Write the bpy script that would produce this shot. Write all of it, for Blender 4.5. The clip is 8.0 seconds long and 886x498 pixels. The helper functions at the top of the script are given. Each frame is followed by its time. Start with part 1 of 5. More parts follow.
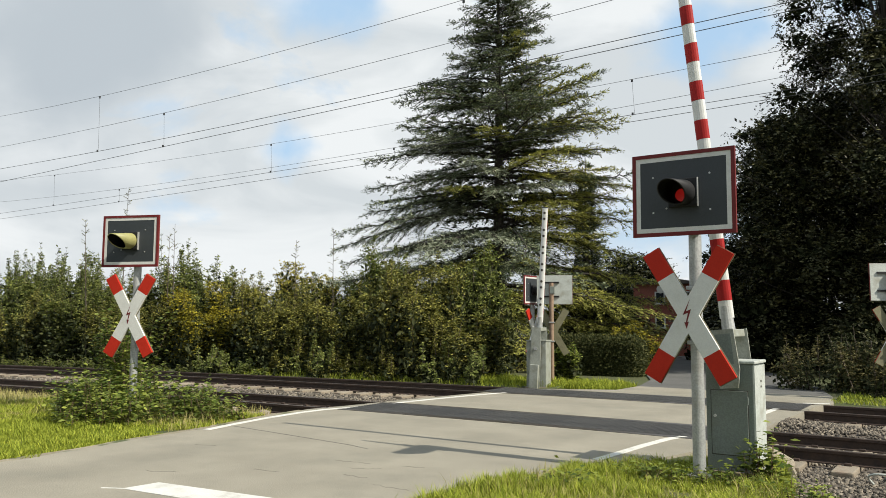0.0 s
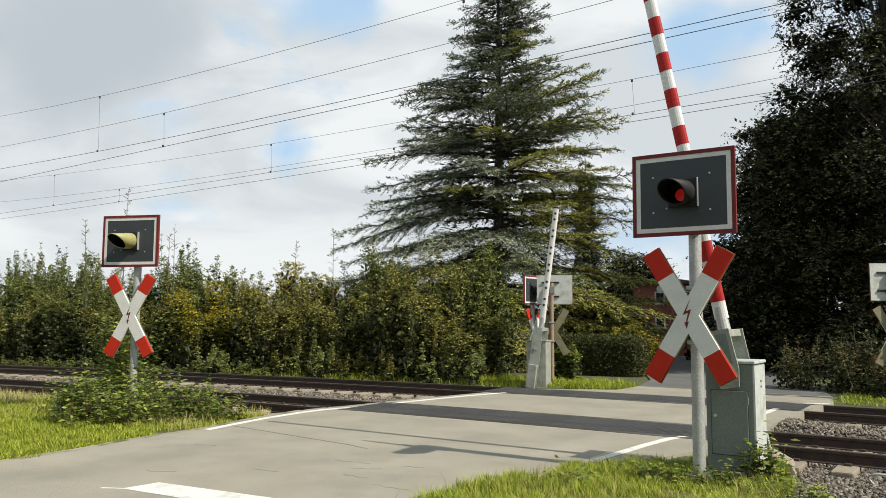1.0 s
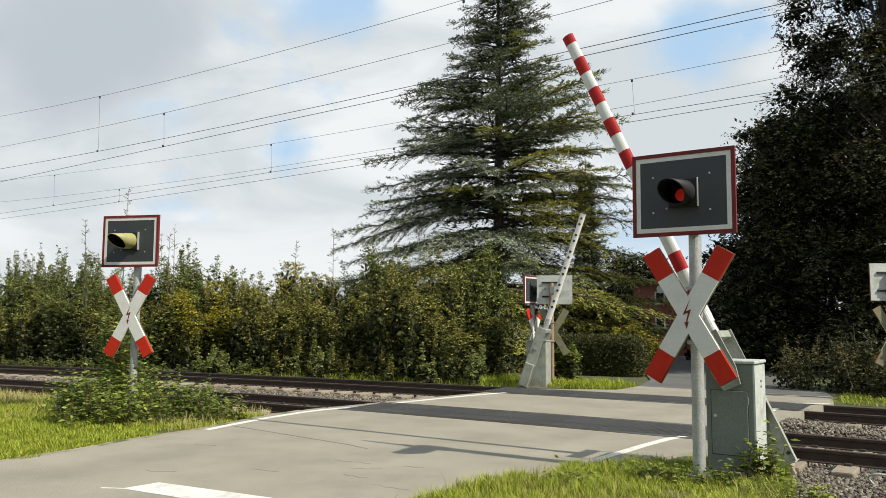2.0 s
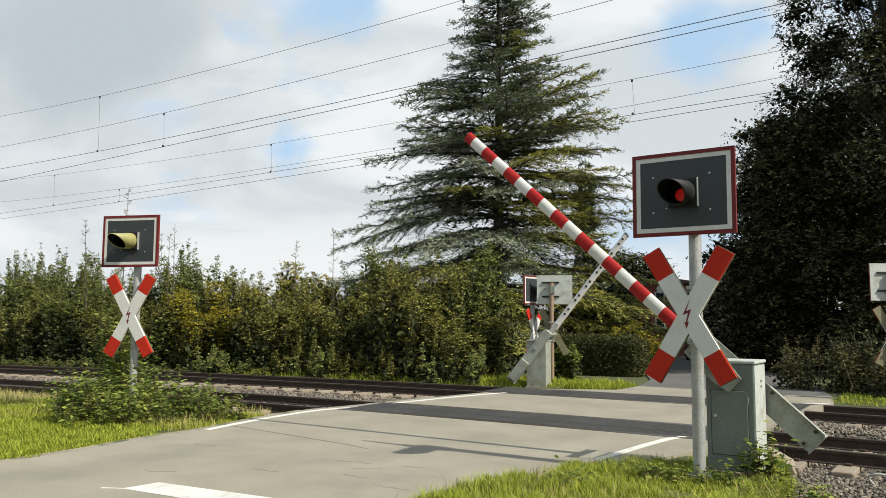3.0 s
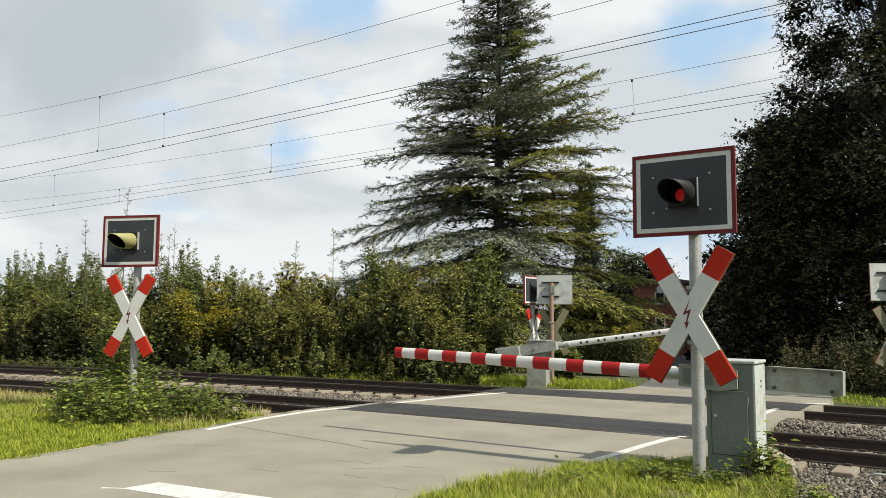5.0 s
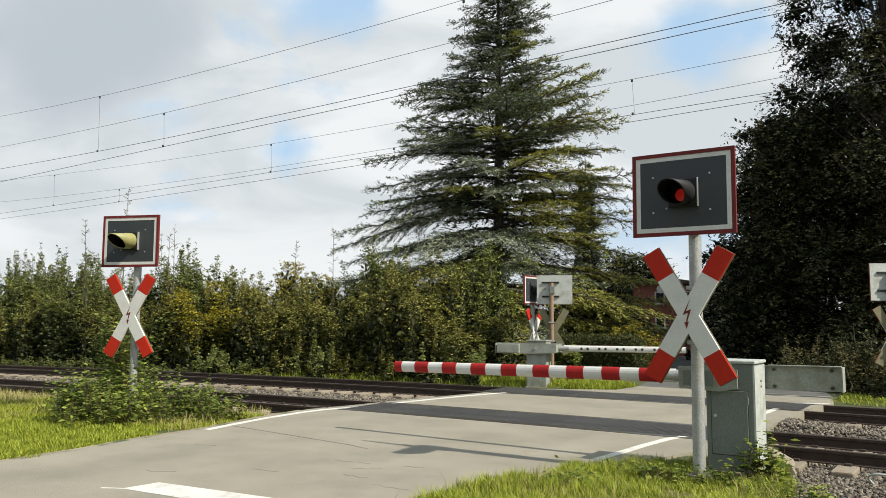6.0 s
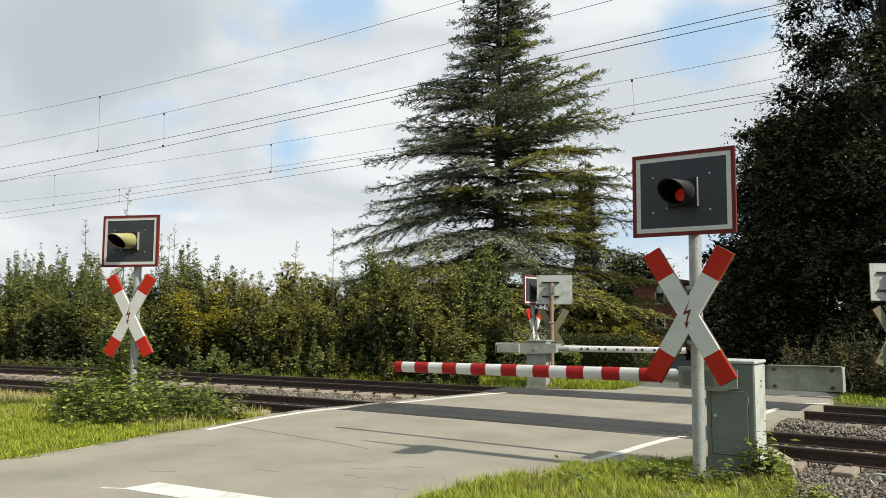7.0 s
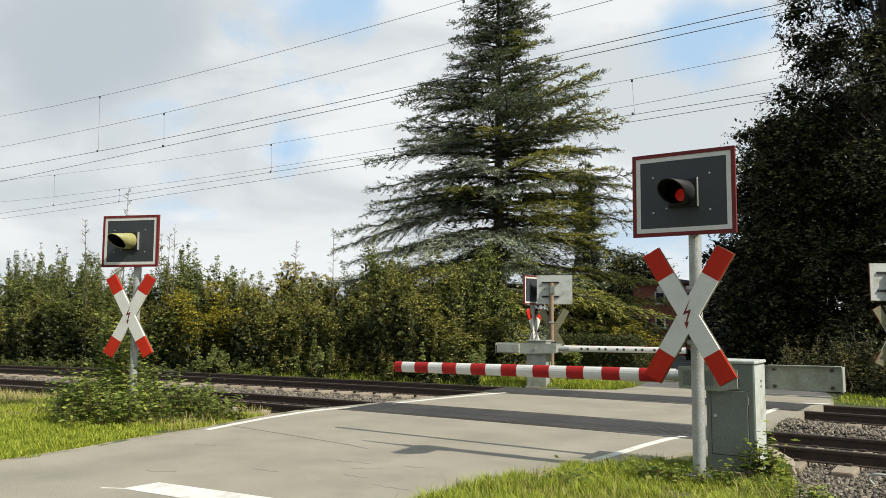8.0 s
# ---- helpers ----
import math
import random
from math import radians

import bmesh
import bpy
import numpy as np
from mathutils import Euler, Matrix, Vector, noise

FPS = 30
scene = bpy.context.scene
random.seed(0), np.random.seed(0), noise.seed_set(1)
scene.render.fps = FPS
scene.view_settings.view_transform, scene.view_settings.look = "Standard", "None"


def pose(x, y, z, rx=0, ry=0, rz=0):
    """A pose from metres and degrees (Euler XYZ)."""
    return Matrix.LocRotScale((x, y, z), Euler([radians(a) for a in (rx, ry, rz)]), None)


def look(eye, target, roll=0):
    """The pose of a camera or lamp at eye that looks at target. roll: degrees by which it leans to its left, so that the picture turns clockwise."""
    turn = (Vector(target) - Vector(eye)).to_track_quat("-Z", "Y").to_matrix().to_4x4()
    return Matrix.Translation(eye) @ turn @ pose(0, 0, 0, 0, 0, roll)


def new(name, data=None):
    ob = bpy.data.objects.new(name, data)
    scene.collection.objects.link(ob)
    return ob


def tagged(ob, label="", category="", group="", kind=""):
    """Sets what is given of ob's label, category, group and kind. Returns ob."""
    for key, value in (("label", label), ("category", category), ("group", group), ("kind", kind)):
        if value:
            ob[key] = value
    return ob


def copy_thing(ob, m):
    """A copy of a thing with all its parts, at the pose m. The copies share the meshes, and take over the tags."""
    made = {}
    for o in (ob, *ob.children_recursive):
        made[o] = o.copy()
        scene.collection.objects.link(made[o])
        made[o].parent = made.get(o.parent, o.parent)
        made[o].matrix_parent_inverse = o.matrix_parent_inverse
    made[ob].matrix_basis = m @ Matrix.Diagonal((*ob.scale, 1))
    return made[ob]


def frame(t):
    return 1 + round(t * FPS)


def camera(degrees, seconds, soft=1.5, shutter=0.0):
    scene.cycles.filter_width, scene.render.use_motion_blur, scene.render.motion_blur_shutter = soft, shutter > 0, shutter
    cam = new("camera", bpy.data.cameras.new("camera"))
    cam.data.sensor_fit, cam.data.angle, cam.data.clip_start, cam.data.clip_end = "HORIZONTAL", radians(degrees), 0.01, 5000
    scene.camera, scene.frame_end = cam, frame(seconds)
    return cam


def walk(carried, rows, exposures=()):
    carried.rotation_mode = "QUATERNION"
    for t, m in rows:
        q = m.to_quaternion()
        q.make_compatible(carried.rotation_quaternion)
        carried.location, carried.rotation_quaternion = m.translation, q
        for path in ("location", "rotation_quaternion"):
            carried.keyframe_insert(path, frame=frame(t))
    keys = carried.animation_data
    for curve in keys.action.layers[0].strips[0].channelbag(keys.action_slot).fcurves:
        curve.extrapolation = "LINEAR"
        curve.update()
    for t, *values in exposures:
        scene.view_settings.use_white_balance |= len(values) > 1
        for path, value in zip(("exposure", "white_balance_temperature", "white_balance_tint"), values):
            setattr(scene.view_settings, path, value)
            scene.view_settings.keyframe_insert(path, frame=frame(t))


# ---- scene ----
cam = camera(59.59, 8.0, soft=0.8)
EYE = Vector((0.0, 0.0, 1.647))
TURN, TILT, ROLL = radians(36.03), radians(5.388), 0.28
AIM = EYE + Vector((-math.sin(TURN), math.cos(TURN), math.tan(TILT)))
walk(cam, [(0.0, look(EYE, AIM, ROLL)), (8.0, look(EYE, AIM, ROLL))])

# ---- light ----
SUN_ELEV, SUN_AZ = 42.0, 3.0          # azimuth: degrees from +x towards +y
scene.view_settings.exposure = 0.48


# ways to the breaks in the cloud and to its grey bank
GAP_HIGH, GAP_RIGHT, GAP_SMALL = (-0.649, 0.644, 0.405), (-0.267, 0.901, 0.342), (-0.715, 0.664, 0.218)
GREY_BANK = (-0.842, 0.436, 0.318)


def build_world():
    w = bpy.data.worlds.new("sky")
    scene.world = w
    w.use_nodes = True
    nt = w.node_tree
    nt.nodes.clear()
    out = nt.nodes.new("ShaderNodeOutputWorld")
    bg = nt.nodes.new("ShaderNodeBackground")
    bg.inputs["Strength"].default_value = 0.077
    sky = nt.nodes.new("ShaderNodeTexSky")
    sky.sky_type = "NISHITA"
    sky.sun_disc = False
    sky.sun_elevation = radians(SUN_ELEV)
    sky.sun_rotation = radians(90 - SUN_AZ)
    sky.air_density, sky.dust_density = 1.0, 1.0
    tc = nt.nodes.new("ShaderNodeTexCoord")
    mp = nt.nodes.new("ShaderNodeMapping")
    mp.inputs["Scale"].default_value = (1.0, 1.0, 2.2)
    mp.inputs["Location"].default_value = (0.35, 0.1, 0.0)
    nt.links.new(tc.outputs["Generated"], mp.inputs["Vector"])
    big = nt.nodes.new("ShaderNodeTexNoise")
    big.inputs["Scale"].default_value = 2.6
    big.inputs["Detail"].default_value = 8
    big.inputs["Roughness"].default_value = 0.55
    big.inputs["Distortion"].default_value = 0.3
    nt.links.new(mp.outputs["Vector"], big.inputs["Vector"])
    cover = nt.nodes.new("ShaderNodeValToRGB")
    cover.color_ramp.elements[0].position, cover.color_ramp.elements[1].position = 0.31, 0.43
    # cloud decks close up towards the horizon and break overhead
    xyz = nt.nodes.new("ShaderNodeSeparateXYZ")
    nt.links.new(tc.outputs["Generated"], xyz.inputs["Vector"])
    thin = nt.nodes.new("ShaderNodeMapRange")
    thin.inputs["From Min"].default_value, thin.inputs["From Max"].default_value = 0.42, 0.7
    thin.inputs["To Min"].default_value, thin.inputs["To Max"].default_value = 0.0, 0.14
    nt.links.new(xyz.outputs["Z"], thin.inputs["Value"])
    less = nt.nodes.new("ShaderNodeMath")
    less.operation = "SUBTRACT"
    nt.links.new(big.outputs["Fac"], less.inputs[0])
    nt.links.new(thin.outputs["Result"], less.inputs[1])
    nt.links.new(less.outputs["Value"], cover.inputs["Fac"])
    shade = nt.nodes.new("ShaderNodeTexNoise")
    shade.inputs["Scale"].default_value = 4.2
    shade.inputs["Detail"].default_value = 9
    shade.inputs["Distortion"].default_value = 0.5
    mp2 = nt.nodes.new("ShaderNodeMapping")
    mp2.inputs["Location"].default_value = (3.3, 1.7, 0.4)
    mp2.inputs["Scale"].default_value = (1.0, 1.0, 2.6)
    nt.links.new(tc.outputs["Generated"], mp2.inputs["Vector"])
    nt.links.new(mp2.outputs["Vector"], shade.inputs["Vector"])
    tone = nt.nodes.new("ShaderNodeValToRGB")
    tone.color_ramp.elements[0].position, tone.color_ramp.elements[1].position = 0.4, 0.6
    tone.color_ramp.elements[0].color = (6.25, 6.7, 6.95, 1)
    tone.color_ramp.elements[1].color = (8.15, 8.45, 8.55, 1)
    nt.links.new(shade.outputs["Fac"], tone.inputs["Fac"])
    mix = nt.nodes.new("ShaderNodeMix")
    mix.data_type = "RGBA"
    pale = nt.nodes.new("ShaderNodeMix")
    pale.data_type = "RGBA"
    pale.inputs["Factor"].default_value = 0.8
    pale.inputs["B"].default_value = (4.9, 7.0, 9.2, 1)
    nt.links.new(sky.outputs["Color"], pale.inputs["A"])
    # ragged blue gaps and a grey bank of cloud
    fray = nt.nodes.new("ShaderNodeTexNoise")
    fray.inputs["Scale"].default_value, fray.inputs["Detail"].default_value = 7.0, 7
    nt.links.new(tc.outputs["Generated"], fray.inputs["Vector"])
    wave = nt.nodes.new("ShaderNodeVectorMath")
    wave.operation = "MULTIPLY_ADD"
    wave.inputs[1].default_value = (0.22, 0.22, 0.22)
    nt.links.new(fray.outputs["Color"], wave.inputs[0])
    nt.links.new(tc.outputs["Generated"], wave.inputs[2])

    def region(way, inner, outer):
        way = Vector(way).normalized() + Vector((0.11, 0.11, 0.11))
        far = nt.nodes.new("ShaderNodeVectorMath")
        far.operation = "DISTANCE"
        far.inputs[1].default_value = way
        nt.links.new(wave.outputs["Vector"], far.inputs[0])
        fade = nt.nodes.new("ShaderNodeMapRange")
        fade.interpolation_type = "SMOOTHSTEP"
        fade.inputs["From Min"].default_value, fade.inputs["From Max"].default_value = inner, outer
        fade.inputs["To Min"].default_value, fade.inputs["To Max"].default_value = 1.0, 0.0
        nt.links.new(far.outputs["Value"], fade.inputs["Value"])
        return fade.outputs["Result"]

    def combine(kind, a, b):
        x = nt.nodes.new("ShaderNodeMath")
        x.operation, x.use_clamp = kind, True
        nt.links.new(a, x.inputs[0])
        nt.links.new(b, x.inputs[1])
        return x.outputs["Value"]

    gaps = combine("ADD", region(GAP_HIGH, 0.02, 0.10), region(GAP_RIGHT, 0.02, 0.09))
    gaps = combine("ADD", gaps, region(GAP_SMALL, 0.0, 0.055))
    sheet = combine("SUBTRACT", cover.outputs["Color"], gaps)
    bank = nt.nodes.new("ShaderNodeMix")
    bank.data_type = "RGBA"
    bank.inputs["B"].default_value = (4.9, 5.45, 5.9, 1)
    nt.links.new(region(GREY_BANK, 0.05, 0.22), bank.inputs["Factor"])
    nt.links.new(tone.outputs["Color"], bank.inputs["A"])
    nt.links.new(sheet, mix.inputs["Factor"])
    nt.links.new(pale.outputs["Result"], mix.inputs["A"])
    nt.links.new(bank.outputs["Result"], mix.inputs["B"])
    nt.links.new(mix.outputs["Result"], bg.inputs["Color"])
    nt.links.new(bg.outputs["Background"], out.inputs["Surface"])


build_world()
sun = new("sun", bpy.data.lights.new("sun", "SUN"))
sun.data.energy, sun.data.angle, sun.data.color = 4.4, radians(0.55), (1.0, 0.935, 0.81)
_d = Vector((math.cos(radians(SUN_AZ)) * math.cos(radians(SUN_ELEV)),
             math.sin(radians(SUN_AZ)) * math.cos(radians(SUN_ELEV)), math.sin(radians(SUN_ELEV))))
sun.matrix_basis = look(_d * 50, (0, 0, 0))


# ---- materials ----
def material(name, a, b=None, scale=6.0, rough=0.7, metal=0.0, bump=0.0, fine=60.0, stain=None, stain_scale=1.2,
             stain_at=(0.5, 0.7), island=False, piece=False, trans=0.0, coords="Object", spec=0.5, mixfine=0.35):
    """Two colours mixed by a coarse and a fine noise, with optional stains and a variation by piece or island."""
    m = bpy.data.materials.new(name)
    m.use_nodes = True
    nt = m.node_tree
    bs = nt.nodes["Principled BSDF"]
    bs.inputs["Roughness"].default_value, bs.inputs["Metallic"].default_value = rough, metal
    bs.inputs["Specular IOR Level"].default_value = spec
    tc = nt.nodes.new("ShaderNodeTexCoord")
    if coords == "World":
        vec = nt.nodes.new("ShaderNodeNewGeometry").outputs["Position"]
    else:
        vec = tc.outputs[coords]
    b = b or tuple(c * 0.8 for c in a)

    def tex(s, detail=5):
        n = nt.nodes.new("ShaderNodeTexNoise")
        n.inputs["Scale"].default_value, n.inputs["Detail"].default_value = s, detail
        n.inputs["Roughness"].default_value = 0.6
        nt.links.new(vec, n.inputs["Vector"])
        return n.outputs["Fac"]

    def mixed(fac, ca, cb):
        x = nt.nodes.new("ShaderNodeMix")
        x.data_type = "RGBA"
        for key, value in (("Factor", fac), ("A", ca), ("B", cb)):
            if isinstance(value, (tuple, float)):
                x.inputs[key].default_value = (*value, 1) if isinstance(value, tuple) else value
            else:
                nt.links.new(value, x.inputs[key])
        return x.outputs["Result"]

    def ramp(fac, lo, hi):
        r = nt.nodes.new("ShaderNodeMapRange")
        r.inputs["From Min"].default_value, r.inputs["From Max"].default_value = lo, hi
        nt.links.new(fac, r.inputs["Value"])
        return r.outputs["Result"]

    coarse, grain = tex(scale), tex(fine, 3)
    if island or piece:
        if island:
            rnd = nt.nodes.new("ShaderNodeNewGeometry").outputs["Random Per Island"]
        else:
            rnd = nt.nodes.new("ShaderNodeObjectInfo").outputs["Random"]
        pw = nt.nodes.new("ShaderNodeMath")
        pw.operation = "POWER"
        nt.links.new(rnd, pw.inputs[0])
        pw.inputs[1].default_value = 1.6 if island else 1.0
        col = mixed(pw.outputs["Value"], a, b)
        col = mixed(ramp(coarse, 0.45, 0.85), col, tuple(0.7 * x + 0.3 * y for x, y in zip(a, b)))
    else:
        col = mixed(ramp(coarse, 0.3, 0.7), a, b)
    if mixfine:
        g = nt.nodes.new("ShaderNodeMix")
        g.data_type, g.blend_type = "RGBA", "MULTIPLY"
        g.inputs["Factor"].default_value = mixfine
        nt.links.new(col, g.inputs["A"])
        gr = nt.nodes.new("ShaderNodeValToRGB")
        gr.color_ramp.elements[0].position, gr.color_ramp.elements[1].position = 0.4, 0.58
        gr.color_ramp.elements[0].color = (0.45, 0.45, 0.45, 1)
        nt.links.new(grain, gr.inputs["Fac"])
        nt.links.new(gr.outputs["Color"], g.inputs["B"])
        col = g.outputs["Result"]
    if stain:
        col = mixed(ramp(tex(stain_scale, 8), *stain_at), col, stain)
    nt.links.new(col, bs.inputs["Base Color"])
    if bump:
        bp = nt.nodes.new("ShaderNodeBump")
        bp.inputs["Strength"].default_value, bp.inputs["Distance"].default_value = bump, 0.01
        nt.links.new(grain, bp.inputs["Height"])
        nt.links.new(bp.outputs["Normal"], bs.inputs["Normal"])
    if trans:
        tr = nt.nodes.new("ShaderNodeBsdfTranslucent")
        nt.links.new(col, tr.inputs["Color"])
        ms = nt.nodes.new("ShaderNodeMixShader")
        ms.inputs["Fac"].default_value = trans
        nt.links.new(bs.outputs["BSDF"], ms.inputs[1])
        nt.links.new(tr.outputs["BSDF"], ms.inputs[2])
        nt.links.new(ms.outputs["Shader"], nt.nodes["Material Output"].inputs["Surface"])
    return m


def glow(name, color, strength, base):
    m = bpy.data.materials.new(name)
    m.use_nodes = True
    bs = m.node_tree.nodes["Principled BSDF"]
    bs.inputs["Base Color"].default_value = (*base, 1)
    bs.inputs["Roughness"].default_value = 0.25
    bs.inputs["Emission Color"].default_value = (*color, 1)
    bs.inputs["Emission Strength"].default_value = strength
    return m


def glass(name):
    m = bpy.data.materials.new(name)
    m.use_nodes = True
    bs = m.node_tree.nodes["Principled BSDF"]
    bs.inputs["Base Color"].default_value = (0.03, 0.035, 0.04, 1)
    bs.inputs["Roughness"].default_value = 0.06
    return m


M_SOIL = material("soil_and_turf", (0.055, 0.075, 0.018), (0.085, 0.08, 0.035), 0.5, 0.95, bump=0.6, fine=25, coords="World",
                  stain=(0.04, 0.055, 0.015), stain_scale=0.25)
M_ASPHALT = material("worn_asphalt", (0.25, 0.23, 0.183), (0.315, 0.29, 0.232), 0.9, 0.9, bump=0.7, fine=60, coords="World",
                     stain=(0.2, 0.188, 0.152), stain_scale=1.0, stain_at=(0.48, 0.8), spec=0.2, mixfine=0.28)
# dark asphalt, with the shade on the far lane put into its colour
M_ASPHALT_FAR = material("dark_shaded_asphalt", (0.1, 0.099, 0.094), (0.14, 0.138, 0.13), 0.8, 0.9, bump=0.3, fine=140, coords="World", spec=0.25)
M_PANEL = material("rubber_panel", (0.065, 0.064, 0.062), (0.09, 0.088, 0.083), 2.0, 0.75, bump=0.5, fine=45, piece=True)
M_LINE = material("road_paint", (0.66, 0.65, 0.6), (0.55, 0.54, 0.49), 3.0, 0.75, fine=70, coords="World", stain=(0.36, 0.34, 0.3),
                  stain_scale=3.0, stain_at=(0.55, 0.75), mixfine=0.25)
M_DIRT = material("trodden_verge_soil", (0.3, 0.265, 0.19), (0.2, 0.17, 0.11), 1.6, 0.95, bump=0.8, fine=30, coords="World",
                  stain=(0.07, 0.085, 0.03), stain_scale=2.2, stain_at=(0.5, 0.62))
M_CRACK = material("tar_seam", (0.15, 0.14, 0.12), None, 5.0, 0.8)
M_HAIRLINE = material("hairline_crack", (0.185, 0.172, 0.14), (0.15, 0.14, 0.115), 9.0, 0.9, coords="World")
# bed darker than its stones: shade in the gaps, put into colour
M_BALLAST = material("ballast_bed", (0.05, 0.04, 0.031), (0.13, 0.105, 0.085), 16.0, 0.95, bump=1.0, fine=22, coords="World")
M_STONE = material("ballast_stone", (0.055, 0.046, 0.036), (0.31, 0.265, 0.205), 8.0, 0.9, fine=40, island=True)
M_SLEEPER = material("concrete_sleeper", (0.29, 0.25, 0.19), (0.2, 0.165, 0.12), 5.0, 0.9, bump=0.3, fine=50, piece=True,
                     stain=(0.2, 0.14, 0.1), stain_scale=4)
M_RAIL = material("rusty_rail", (0.024, 0.015, 0.011), (0.055, 0.033, 0.022), 8.0, 0.8, fine=40, coords="World")
M_RAILTOP = material("worn_rail_head", (0.2, 0.17, 0.15), (0.13, 0.11, 0.1), 3.0, 0.45, metal=0.8, fine=30, coords="World")
M_GALV = material("galvanised_steel", (0.44, 0.45, 0.44), (0.34, 0.35, 0.34), 7.0, 0.5, metal=0.35, fine=45, bump=0.05,
                  stain=(0.3, 0.29, 0.25), stain_scale=3.0)
M_BROWNPOLE = material("brown_weathered_pole", (0.3, 0.21, 0.14), (0.22, 0.15, 0.1), 6.0, 0.7, fine=40)
M_GREY = material("grey_cabinet_paint", (0.185, 0.215, 0.195), (0.155, 0.18, 0.165), 2.5, 0.5, bump=0.05, fine=60,
                  stain=(0.16, 0.17, 0.14), stain_scale=3.5, stain_at=(0.55, 0.8))
M_LIGHTGREY = material("light_grey_paint", (0.5, 0.53, 0.49), (0.42, 0.45, 0.42), 4.0, 0.55, fine=50, stain=(0.3, 0.3, 0.25), stain_scale=4)
M_FARGREY = material("weathered_grey_paint", (0.33, 0.345, 0.3), (0.25, 0.265, 0.225), 4.0, 0.6, fine=50, stain=(0.2, 0.2, 0.15), stain_scale=4)
M_BACK = material("dull_sign_back", (0.2, 0.19, 0.11), (0.15, 0.14, 0.08), 5.0, 0.7, fine=50)
M_WHITE = material("white_enamel", (0.66, 0.66, 0.63), (0.58, 0.58, 0.545), 5.0, 0.45, fine=60, stain=(0.5, 0.48, 0.42), stain_scale=5,
                   stain_at=(0.6, 0.85), mixfine=0.12)
M_RED = material("red_reflective", (0.37, 0.018, 0.016), (0.31, 0.014, 0.013), 4.0, 0.6, fine=60, mixfine=0.2, spec=0.2)
M_SIGNRED = material("red_sign_film", (0.47, 0.028, 0.013), (0.41, 0.024, 0.012), 4.0, 0.6, fine=60, mixfine=0.15, spec=0.15)
M_DARKRED = material("dark_red_rim", (0.15, 0.008, 0.008), (0.12, 0.007, 0.007), 4.0, 0.7, fine=60, mixfine=0.15)
M_SLATE = material("slate_board_paint", (0.036, 0.043, 0.048), (0.03, 0.036, 0.041), 3.0, 0.55, fine=70, stain=(0.07, 0.078, 0.082),
                   stain_scale=3.0, stain_at=(0.6, 0.85), mixfine=0.2)
M_BLACK = material("black_plastic", (0.014, 0.014, 0.015), (0.022, 0.022, 0.023), 5.0, 0.6, spec=0.25)
M_LINING = material("matt_black_lining", (0.012, 0.012, 0.012), (0.018, 0.018, 0.018), 5.0, 1.0, spec=0.0)
M_OLIVE = material("olive_yellow_plastic", (0.34, 0.325, 0.13), (0.28, 0.265, 0.1), 5.0, 0.5)
M_LENS = glow("lit_red_lens", (1.0, 0.03, 0.02), 0.1, (0.16, 0.02, 0.02))
M_LENSOFF = material("dull_red_lens", (0.25, 0.01, 0.01), (0.2, 0.01, 0.01), 4, 0.15)
M_BOLT = material("zinc_bolt", (0.6, 0.6, 0.58), (0.5, 0.5, 0.48), 9, 0.4, metal=0.5)
M_HOLE = material("dark_reflector_dot", (0.03, 0.025, 0.02), (0.05, 0.04, 0.03), 9, 0.4)
M_WIRE = material("weathered_copper_wire", (0.035, 0.037, 0.04), (0.05, 0.05, 0.05), 4, 0.6)
M_BARK = material("grey_brown_bark", (0.09, 0.07, 0.055), (0.14, 0.115, 0.09), 6, 0.95, bump=0.8, fine=25)
M_BARK_DARK = material("dark_conifer_bark", (0.035, 0.03, 0.025), (0.06, 0.05, 0.042), 6, 0.95, bump=0.8, fine=25)
M_BRICK = material("red_brick", (0.3, 0.1, 0.07), (0.24, 0.08, 0.055), 3, 0.9, fine=30)
M_ROOF = material("dark_roof_tile", (0.07, 0.06, 0.055), (0.1, 0.08, 0.07), 3, 0.85)
M_PANE = glass("window_pane")
M_CEDAR = material("cedar_needles", (0.042, 0.068, 0.042), (0.35, 0.385, 0.22), 0.35, 0.7, island=True, trans=0.06, mixfine=0, spec=0.12, coords="World")
# yellow-green puts sunlight into the needles of the right side
M_CEDAR_SUNLIT = material("sunlit_cedar_needles", (0.19, 0.205, 0.045), (0.52, 0.5, 0.13), 0.35, 0.7, island=True, trans=0.15, mixfine=0, spec=0.12, coords="World")
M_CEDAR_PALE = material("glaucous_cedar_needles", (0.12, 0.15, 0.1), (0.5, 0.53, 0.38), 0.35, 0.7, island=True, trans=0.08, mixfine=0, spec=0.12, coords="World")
M_LEAF = material("shrub_leaves", (0.038, 0.06, 0.016), (0.34, 0.365, 0.095), 0.3, 0.55, island=True, trans=0.16, mixfine=0, spec=0.12, coords="World")
# darkened leaf colour stands for shade on the hedge front
M_HEDGE = material("clipped_shaded_hedge_leaves", (0.02, 0.03, 0.01), (0.13, 0.13, 0.045), 0.3, 0.6, island=True, trans=0.05, mixfine=0, spec=0.12, coords="World")
M_LEAF_YEL = material("yellowing_leaves", (0.1, 0.1, 0.014), (0.56, 0.47, 0.045), 0.3, 0.55, island=True, trans=0.16, mixfine=0, spec=0.12, coords="World")
M_LEAF_OLIVE = material("olive_leaves", (0.052, 0.064, 0.016), (0.42, 0.39, 0.095), 0.3, 0.55, island=True, trans=0.16, mixfine=0, spec=0.12, coords="World")
# also holds the shade inside cedar, shrubs and hedge as leaf colour
M_LEAF_DARK = material("dark_and_shaded_leaves", (0.012, 0.019, 0.008), (0.085, 0.092, 0.036), 0.3, 0.6, island=True, trans=0.04, mixfine=0, spec=0.12, coords="World")
